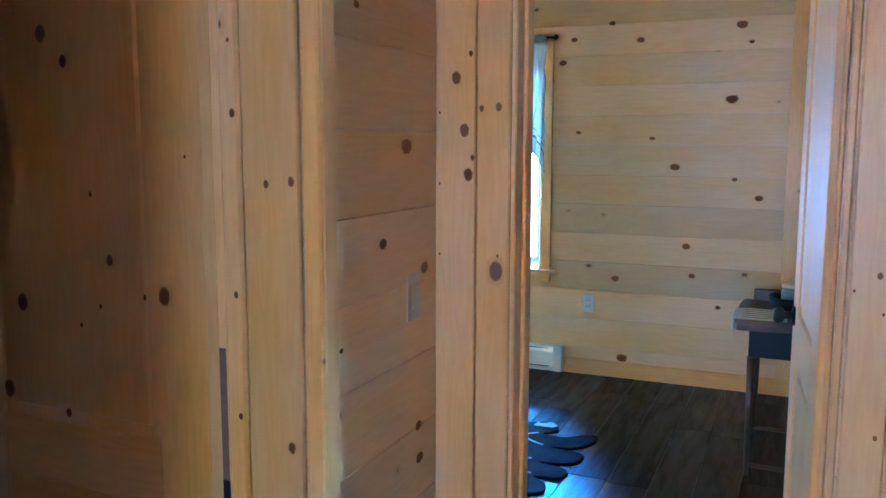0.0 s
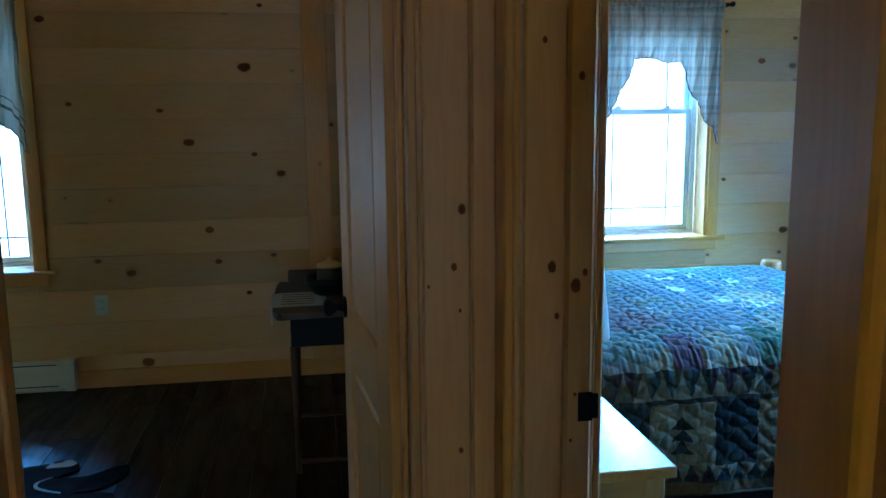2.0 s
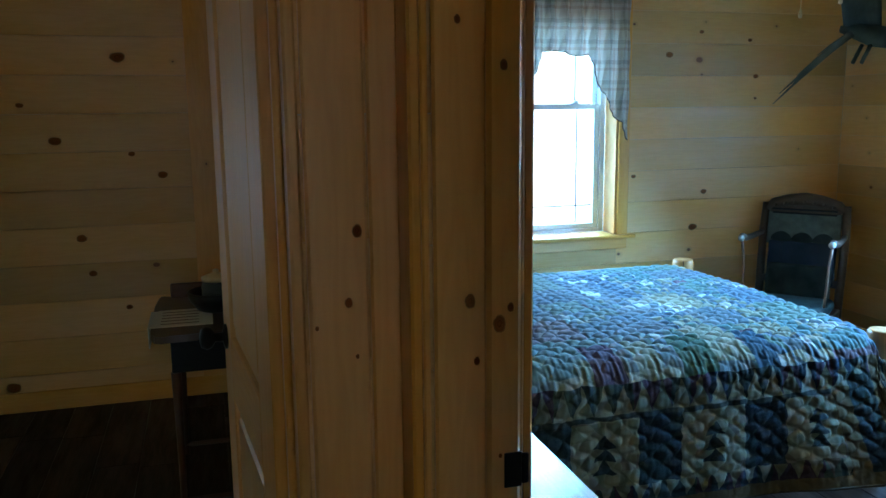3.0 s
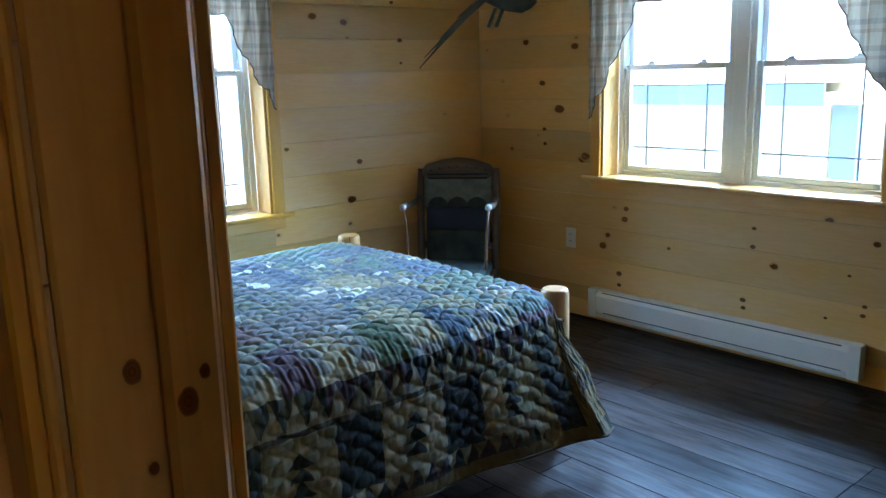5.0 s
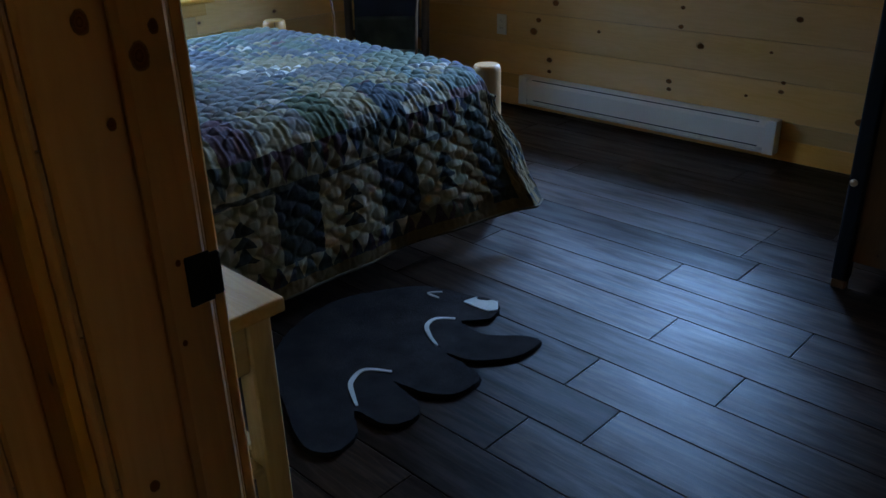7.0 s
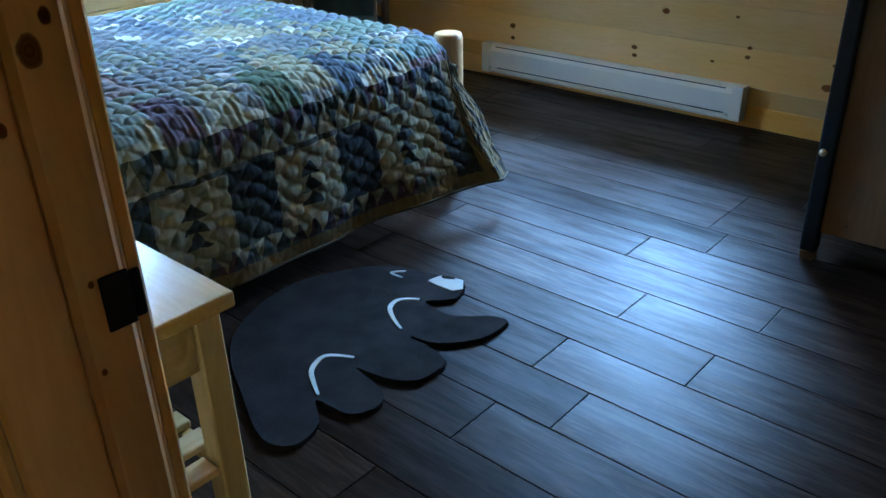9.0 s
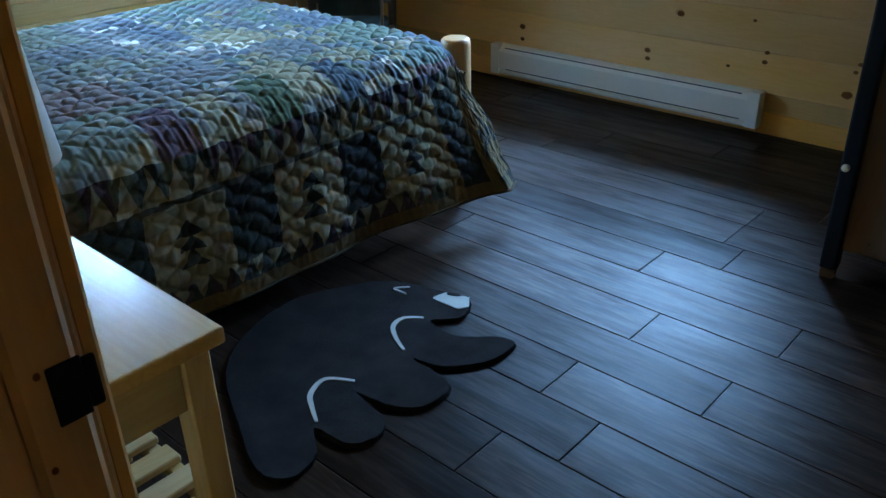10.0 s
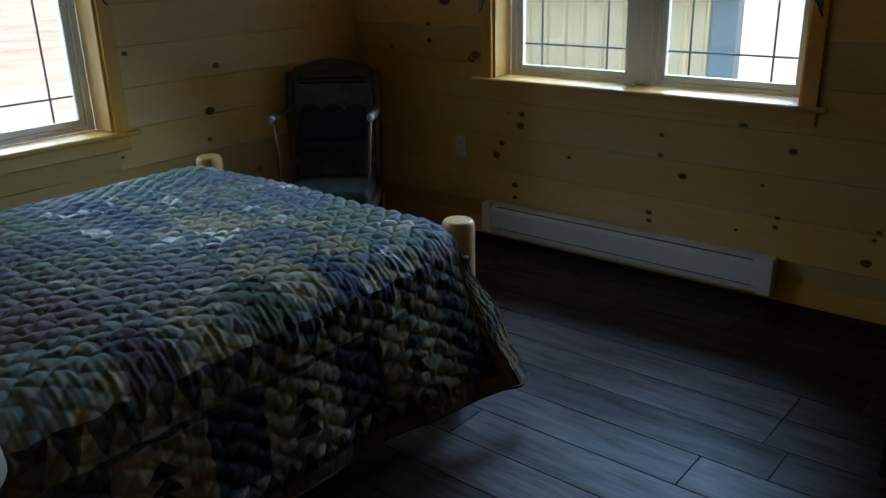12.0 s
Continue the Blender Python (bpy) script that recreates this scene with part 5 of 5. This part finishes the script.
def bird_mount():
    """A long-tailed bird mount on the wall, as one plain dark shape."""
    bm = bmesh.new()
    body = tube([(0.0, 0.16, 0.04), (0.0, 0.08, 0.03), (0.0, -0.02, 0.0), (0.0, -0.12, -0.02), (0.0, -0.17, -0.01), (0, -0.205, -0.005)], 0.05, 14, [0.018, 0.045, 0.062, 0.055, 0.038, 0.014])
    join(bm, body)
    # long tail of overlapping flat feathers
    for k, length in enumerate((0.50, 0.47, 0.38, 0.28)):
        end = Vector((-0.04, length, -0.37 * length / 0.50 + 0.035 * k))
        feather = tube([(-0.02, 0.08, 0.03), (-0.03, 0.08 + 0.30 * (length - 0.08), 0.03 + 0.27 * (end.z - 0.03)), (-0.035, 0.08 + 0.65 * (length - 0.08), 0.03 + 0.62 * (end.z - 0.03)), end], 0.014, 8, [0.018, 0.014, 0.010, 0.002])
        for vert in feather.verts:
            vert.co.x = -0.03 + (vert.co.x + 0.03) * 0.35
        join(bm, feather)
    # one raised wing of broad quills
    for k in range(7):
        wing = tube([(-0.01, -0.03 + 0.024 * k, 0.02), (-0.04, -0.01 + 0.026 * k, 0.20), (-0.06, -0.01 + 0.026 * k, 0.40 - 0.022 * k)], 0.02, 8, [0.026, 0.028, 0.010])
        for vert in wing.verts:
            vert.co.x *= 0.6
        join(bm, wing)
    # wall bracket
    join(bm, tube([(0.0, 0.0, 0.0), (0.060, -0.112, 0.0), (0.117, -0.221, 0.0)], 0.010, 8))
    for y in (0.0, 0.045):
        join(bm, tube([(-0.02, y, -0.05), (-0.05, y + 0.05, -0.15)], 0.012, 6))
    return tagged(part("bird_mount", bm, FEATHER, m=Matrix.Translation((EAST - 0.24, 4.83, 1.84)) @ pose(0, 0, 0, 0, 0, 62), smooth=True), "dark long-tailed bird mount fixed to the pine wall", "wall decoration")


bird_mount()


def fan_pulls():
    """Ceiling fan hub with two pull chains; only the chain ends hang low enough to be seen."""
    ob = thing("ceiling_fan", Matrix.Translation((2.43, 3.58, CEIL)), "brass ceiling fan hub with two pull chains", "ceiling fan")
    part("canopy", lathe([(0.085, 0.0), (0.08, -0.03), (0.03, -0.05), (0.03, -0.055)], 24), BRASS, ob)
    part("housing", lathe([(0.03, -0.05), (0.11, -0.07), (0.13, -0.11), (0.11, -0.16), (0.06, -0.18), (0.05, -0.185)], 28), BRASS, ob)
    for k, (dx, dy, low) in enumerate(((-0.06, 0.04, -0.635), (0.055, -0.03, -0.59))):
        chain = part("pull_chain", tube([(dx, dy, -0.16), (dx, dy, low)], 0.0014, 6), BRASS, ob)
        part("pull_bell", lathe([(0.002, low), (0.006, low - 0.01), (0.007, low - 0.03), (0.002, low - 0.034)], 12), BRASS, chain, m=Matrix.Translation((dx, dy, 0)))
    return ob


fan_pulls()

# ---- spare room things ----


def side_table():
    """Tall slender dark stand with a shaped top and a drawer, against the partition."""
    ob = thing("side_table", Matrix.Translation((0.02, 3.92, 0)), "slender dark wooden side table with a drawer", "side table")
    w, d, top = 0.44, 0.62, 0.690
    outline = smooth_loop([(-0.03, 0.02), (0.06, -0.035), (w / 2, -0.02), (w - 0.06, -0.035), (w + 0.02, 0.02), (w + 0.02, d - 0.03), (w - 0.05, d), (0.05, d), (-0.03, d - 0.04)], 4)
    part("tabletop", slab(outline, top - 0.024, top, 0.004), DARKWOOD, ob)
    part("back_ledge", box((0.02, d - 0.03, top), (w, d - 0.01, top + 0.06), 0.006), DARKWOOD, ob)
    part("case", box((0.035, 0.012, top - 0.15), (w - 0.03, d - 0.04, top - 0.0245), 0.004), BLACKPAINT, ob)
    for x in (0.035, w - 0.06):
        for y in (0.01, d - 0.06):
            part("leg", tube([(x + 0.013, y + 0.013, 0.0), (x + 0.013, y + 0.013, 0.3), (x + 0.013, y + 0.013, top - 0.15)], 0.016, 8, [0.012, 0.015, 0.019]), DARKWOOD, ob)
    part("stretcher", tube([(0.048, 0.03, 0.045), (w - 0.047, 0.03, 0.045)], 0.010, 8), DARKWOOD, ob)
    part("stretcher", tube([(0.048, d - 0.05, 0.045), (w - 0.047, d - 0.05, 0.045)], 0.010, 8), DARKWOOD, ob)
    return ob


side_table()
bm = box((-0.10, -0.13, 0.0), (0.10, 0.13, 0.004), 0.001)
doily = thing("runner", Matrix.Translation((0.105, 4.14, 0.6905)), "white printed paper runner hanging over the table edge", "table runner")
part("sheet", bm, PAPER, doily)
part("overhang", box((-0.128, -0.13, -0.075), (-0.124, 0.11, 0.003), 0.001), PAPER, doily)
part("fold", box((-0.1285, -0.13, 0.0), (-0.099, 0.12, 0.004), 0.001), PAPER, doily)
for k in range(5):
    part("print_line", box((-0.085, -0.10 + k * 0.045, 0.0042), (0.05, -0.092 + k * 0.045, 0.005)), DARKWOOD, doily)
pot = thing("bowl", Matrix.Translation((0.225, 4.22, 0.6915)), "black round bowl with a lidded jar in it", "bowl")
part("body", lathe([(0.05, 0.0), (0.075, 0.01), (0.105, 0.05), (0.112, 0.08), (0.105, 0.082), (0.09, 0.05), (0.04, 0.02)], 28), BLACK, pot)
jar = part("jar", lathe([(0.045, 0.021), (0.055, 0.05), (0.056, 0.10), (0.050, 0.115), (0.05, 0.12)], 24), FEATHER, pot, "dark glass jar")
part("lid", lathe([(0.053, 0.1205), (0.055, 0.135), (0.03, 0.145), (0.012, 0.150), (0.012, 0.162), (0.004, 0.166)], 24), BRASS, jar, "dull metal lid")

# ---- outdoors ----
bm = bmesh.new()
bmesh.ops.create_grid(bm, x_segments=60, y_segments=60, size=900)
for vert in bm.verts:
    vert.co.z = -0.55
tagged(part("ground", bm, GRAVEL), "pale gravel ground round the house", "ground", kind="structure")


def shed():
    """Tan ribbed metal building with green corner and eave trim."""
    x0, y0, y1, h = 8.6, 4.78, 13.5, 1.50
    ob = thing("metal_building", Matrix.Translation((x0, y0, -0.55)), "tan ribbed metal building with green trim", "building")
    bm = bmesh.new()
    length, depth = y1 - y0, 6.0
    box((0.0, 0.15, 0), (depth, length, h + 0.325), 0, bm)
    part("wall", bm, SIDING, ob)
    k = 0
    y = 0.26
    while y < length:
        rib = bmesh.new()
        verts = [(-0.001, y - 0.035), (-0.028, y - 0.012), (-0.028, y + 0.012), (-0.001, y + 0.035)]
        low = [rib.verts.new((x, yy, 0)) for x, yy in verts]
        high = [rib.verts.new((x, yy, h + 0.1)) for x, yy in verts]
        for i in range(3):
            rib.faces.new((low[i], high[i], high[i + 1], low[i + 1]))
        part("rib", rib, SIDING, ob)
        y += 0.23
    part("corner_trim", box((-0.035, -0.03, 0), (0.12, 0.22, h + 0.1), 0.004), ROOFTRIM, ob, "green corner trim")
    part("eave_fascia", box((-0.42, 0.14, h + 0.10), (-0.38, length + 0.4, h + 0.31), 0.004), ROOFTRIM, ob, "green eave fascia")
    # pale sheet over the tan end, whitening it like strong sun
    part("end_wall", box((0.121, 0.140, 0), (depth, 0.1495, h + 0.32)), ROOFMETAL, ob, "pale panel for the sun glare on the end wall")
    part("soffit", box((-0.38, 0.14, h + 0.20), (0.0, length + 0.4, h + 0.22)), VINYL, ob)
    roof = bmesh.new()
    pts = [(-0.42, h + 0.32), (depth / 2, h + 1.5), (depth + 0.42, h + 0.32)]
    a = [roof.verts.new((x, 0.14, z)) for x, z in pts]
    b = [roof.verts.new((x, length + 0.42, z)) for x, z in pts]
    for i in range(2):
        roof.faces.new((a[i], b[i], b[i + 1], a[i + 1]))
    roof.faces.new((a[0], a[1], a[2]))
    roof_ob = part("roof", roof, ROOFMETAL, ob)
    solid = roof_ob.modifiers.new("thickness", "SOLIDIFY")
    solid.thickness = 0.05
    return ob


shed()

# ---- the larger knots in the boards ----
def knot_material():
    n = Nodes("knot_wood")
    c = n.coords()
    node = n.add("ShaderNodeVectorMath", operation="LENGTH")
    n.wire(c, node.inputs[0])
    rnd = n.add("ShaderNodeObjectInfo").outputs["Random"]
    wob = n.math("MULTIPLY_ADD", n.noise(n.vec("ADD", c, n.add("ShaderNodeObjectInfo").outputs["Location"]), 1.2, 2.0), 0.44, -0.22)
    d = n.math("ADD", node.outputs["Value"], wob)
    rings = n.math("FRACT", n.math("MULTIPLY", d, 3.0))
    core = n.mix(rings, n.mix(rnd, (0.19, 0.062, 0.014, 1), (0.34, 0.145, 0.040, 1)), n.mix(rnd, (0.075, 0.022, 0.006, 1), (0.18, 0.062, 0.016, 1)))
    colour = n.mix(n.math("MULTIPLY_ADD", d, 2.2, -1.1, clamp=True), core, (0.38, 0.19, 0.060, 1))
    n.finish(colour, 0.8, rings, 0.15, 0.0003, Specular_IOR_Level=0.03)
    clear, mixer = n.add("ShaderNodeBsdfTransparent"), n.add("ShaderNodeMixShader")
    n.wire(n.math("MULTIPLY_ADD", d, 5.0, -3.4, clamp=True), mixer.inputs[0])
    n.wire(n.bsdf.outputs[0], mixer.inputs[1])
    n.wire(clear.outputs[0], mixer.inputs[2])
    n.wire(mixer.outputs[0], n.tree.nodes["Material Output"].inputs[0])
    return n.mat


KNOT = knot_material()
disc = bpy.data.meshes.new("knot")
bm = bmesh.new()
bmesh.ops.create_circle(bm, cap_ends=True, cap_tris=True, segments=18, radius=1.15)
bm.to_mesh(disc)
bm.free()
disc.materials.append(KNOT)


def knots(parent, face, at, spots, grain="h", shift=(0, 0, 0)):
    """Knots on a board's face: spots of (along, height, radius); face '-x', '+x' or '-y' is where it looks."""
    turn = {"-y": pose(0, 0, 0, 90), "-x": pose(0, 0, 0, 90, 0, -90), "+x": pose(0, 0, 0, 90, 0, 90)}[face]
    for along, z, r in spots:
        spot = new("knot", disc)
        p = (along, at, z) if face == "-y" else (at, along, z)
        wide, tall = (1.45, 1.0) if grain == "h" else (0.68, 0.95)
        spot.matrix_basis = Matrix.Translation(Vector(p) - Vector(shift)) @ turn @ Matrix.Diagonal((r * wide, r * tall, 1, 1))
        spot.parent = parent


TRIM_A = bpy.data.objects["door_trim_1"]
knots(WALL_N, "-y", NORTH - 0.0006, [(-0.127, 2.141, 0.026), (-0.165, 1.722, 0.03), (0.007, 1.154, 0.02), (-0.755, 0.127, 0.029), (-0.811, 0.631, 0.021), (-0.351, 0.677, 0.017), (-0.696, 2.082, 0.02), (-0.869, 2.188, 0.017), (-1.102, 2.101, 0.017), (-1.171, 1.963, 0.021), (-0.472, 1.329, 0.024), (-0.39, 0.854, 0.021), (-0.194, 0.495, 0.014), (-1.064, 1.535, 0.014), (-0.071, 2.043, 0.013), (-0.611, 1.498, 0.014), (-0.131, 1.26, 0.014)], "h")
knots(WALL_N, "-y", NORTH - 0.0006, [(3.09, 0.955, 0.017), (3.024, 0.742, 0.024), (3.417, 1.635, 0.016), (3.365, 1.846, 0.013), (2.827, 1.757, 0.02), (3.421, 1.506, 0.01), (2.616, 1.06, 0.013), (3.035, 1.889, 0.013)], "h")
knots(WALL_E, "-x", EAST - 0.0006, [(4.118, 0.674, 0.016), (4.127, 0.614, 0.019), (4.242, 0.511, 0.016), (4.276, 0.445, 0.022), (4.159, 0.298, 0.017), (4.157, 0.232, 0.013), (3.837, 0.488, 0.01), (3.359, 0.655, 0.011), (3.361, 0.563, 0.013), (3.4, 0.286, 0.014), (3.396, 0.246, 0.012), (3.246, 0.48, 0.016), (2.786, 0.652, 0.015), (2.893, 0.493, 0.008), (2.817, 0.363, 0.01), (2.822, 0.32, 0.011), (2.987, 0.277, 0.008), (4.011, 0.785, 0.015), (4.431, 0.931, 0.022)], "h")
knots(WALL_E, "-x", EAST - 0.0006, [(3.25, 0.484, 0.018), (2.454, 0.239, 0.019), (2.425, 0.373, 0.01), (2.439, 0.339, 0.009)], "h")
knots(WALL_E, "-x", EAST - 0.0006, [(4.738, 1.367, 0.019), (4.605, 1.216, 0.029), (4.721, 1.096, 0.013), (4.716, 1.01, 0.013), (4.408, 0.951, 0.025), (4.492, 1.57, 0.022), (4.869, 1.608, 0.02)], "h")
knots(WALL_H, "+x", HALL_W + 0.0006, [(1.953, 1.452, 0.022), (1.831, 1.232, 0.015), (2.016, 0.746, 0.015), (2.022, 0.659, 0.017), (1.72, 1.745, 0.010), (1.64, 1.027, 0.007)], "h")
DC = LEAF_C.matrix_basis.translation
knots(LEAF_C, "-y", CORNER_Y + 0.026 - 0.0006, [(-1.379, 1.707, 0.027), (-1.313, 1.643, 0.019), (-1.25, 1.343, 0.009), (-1.2, 1.193, 0.017), (-1.488, 1.074, 0.029), (-1.235, 1.084, 0.008), (-1.298, 1.035, 0.008), (-1.553, 0.851, 0.030), (-1.354, 0.815, 0.015), (-1.101, 1.115, 0.009)], "v", DC)
knots(LEAF_C, "-y", CORNER_Y + 0.022 - 0.0006, [(-1.041, 1.122, 0.028), (-0.97, 1.43, 0.006)], "v", DC)
knots(TRIM_C, "-y", CORNER_Y - CT - 0.0006, [(-0.818, 1.661, 0.007), (-0.812, 1.518, 0.012), (-0.815, 1.15, 0.010), (-0.812, 0.893, 0.010)], "v")
knots(TRIM_C, "-y", CORNER_Y - 0.013 - 0.0006, [(-0.738, 1.378, 0.011), (-0.679, 1.384, 0.013), (-0.690, 0.841, 0.016)], "v")
knots(TRIM_A, "-y", WALL_A0 - 0.012 - 0.0006, [(-0.571, 1.623, 0.021), (-0.532, 1.681, 0.010), (-0.548, 1.493, 0.022), (-0.537, 1.382, 0.022), (-0.526, 1.425, 0.010), (-0.616, 1.537, 0.005), (-0.616, 1.358, 0.005), (-0.616, 1.176, 0.005)], "v")
knots(TRIM_A, "-y", WALL_A0 - CT - 0.0006, [(-0.500, 1.546, 0.011), (-0.455, 1.549, 0.014), (-0.455, 1.18, 0.006)], "v")
knots(TRIM_A, "-y", WALL_A0 - CT - 0.0006, [(0.396, 1.185, 0.01), (0.411, 1.29, 0.013), (0.349, 1.15, 0.005), (0.407, 0.833, 0.008), (0.407, 1.103, 0.005)], "v")
knots(TRIM_B, "-y", b1 - 0.012 - 0.0006, [(0.556, 1.193, 0.014), (0.566, 1.104, 0.008), (0.540, 1.58, 0.008), (0.536, 0.72, 0.010)], "v")
knots(TRIM_B, "-y", b1 - 0.029 - 0.0006, [(0.594, 1.161, 0.017), (0.611, 1.184, 0.009), (0.596, 0.963, 0.005), (0.589, 0.877, 0.005), (0.600, 1.52, 0.010), (0.598, 0.55, 0.008)], "v")

# ---- floor planks, laid along y ----
ROW = 0.1795
SEAMS = {0: 2.43, 1: 2.075, 2: 2.38, 4: 2.56, 5: 2.36, -2: 2.41}
ROOMS = [(PART_E, EAST, SOUTH_B, NORTH), (WEST_A, PART_W, WALL_A1, NORTH), (HALL_W, PART_W, CORNER_Y, WALL_A0), (WEST, PART_W, SOUTH, CORNER_Y)]
rng = random.Random(11)
k0 = int((WEST - 1.85) / ROW) - 1
for k in range(k0, 14):
    xa, xb = 1.85 + k * ROW, 1.85 + (k + 1) * ROW
    joint = SEAMS.get(k, rng.uniform(0, 1.22))
    y = joint - 1.22 * math.ceil((joint - SOUTH) / 1.22)
    while y < NORTH:
        ya, yb = y, y + 1.22
        if xb > WEST and xa < EAST:
            mid = (xa + xb) / 2
            lo_x, hi_x, lo_y, hi_y = max(xa, WEST), min(xb, EAST), max(ya, SOUTH), min(yb, NORTH)
            if mid > PART_E:
                lo_y = max(lo_y, SOUTH_B)
            if hi_x - lo_x > 0.01 and hi_y - lo_y > 0.01:
                board("floor_plank", (hi_x - 0.0010, lo_y + 0.0010, 0.0), "y", hi_y - lo_y - 0.0020, "-x", hi_x - lo_x - 0.0020, 0.008, FLOOR, FLOOR_BASE, 0.0016).location.z = -0.008
        y = yb
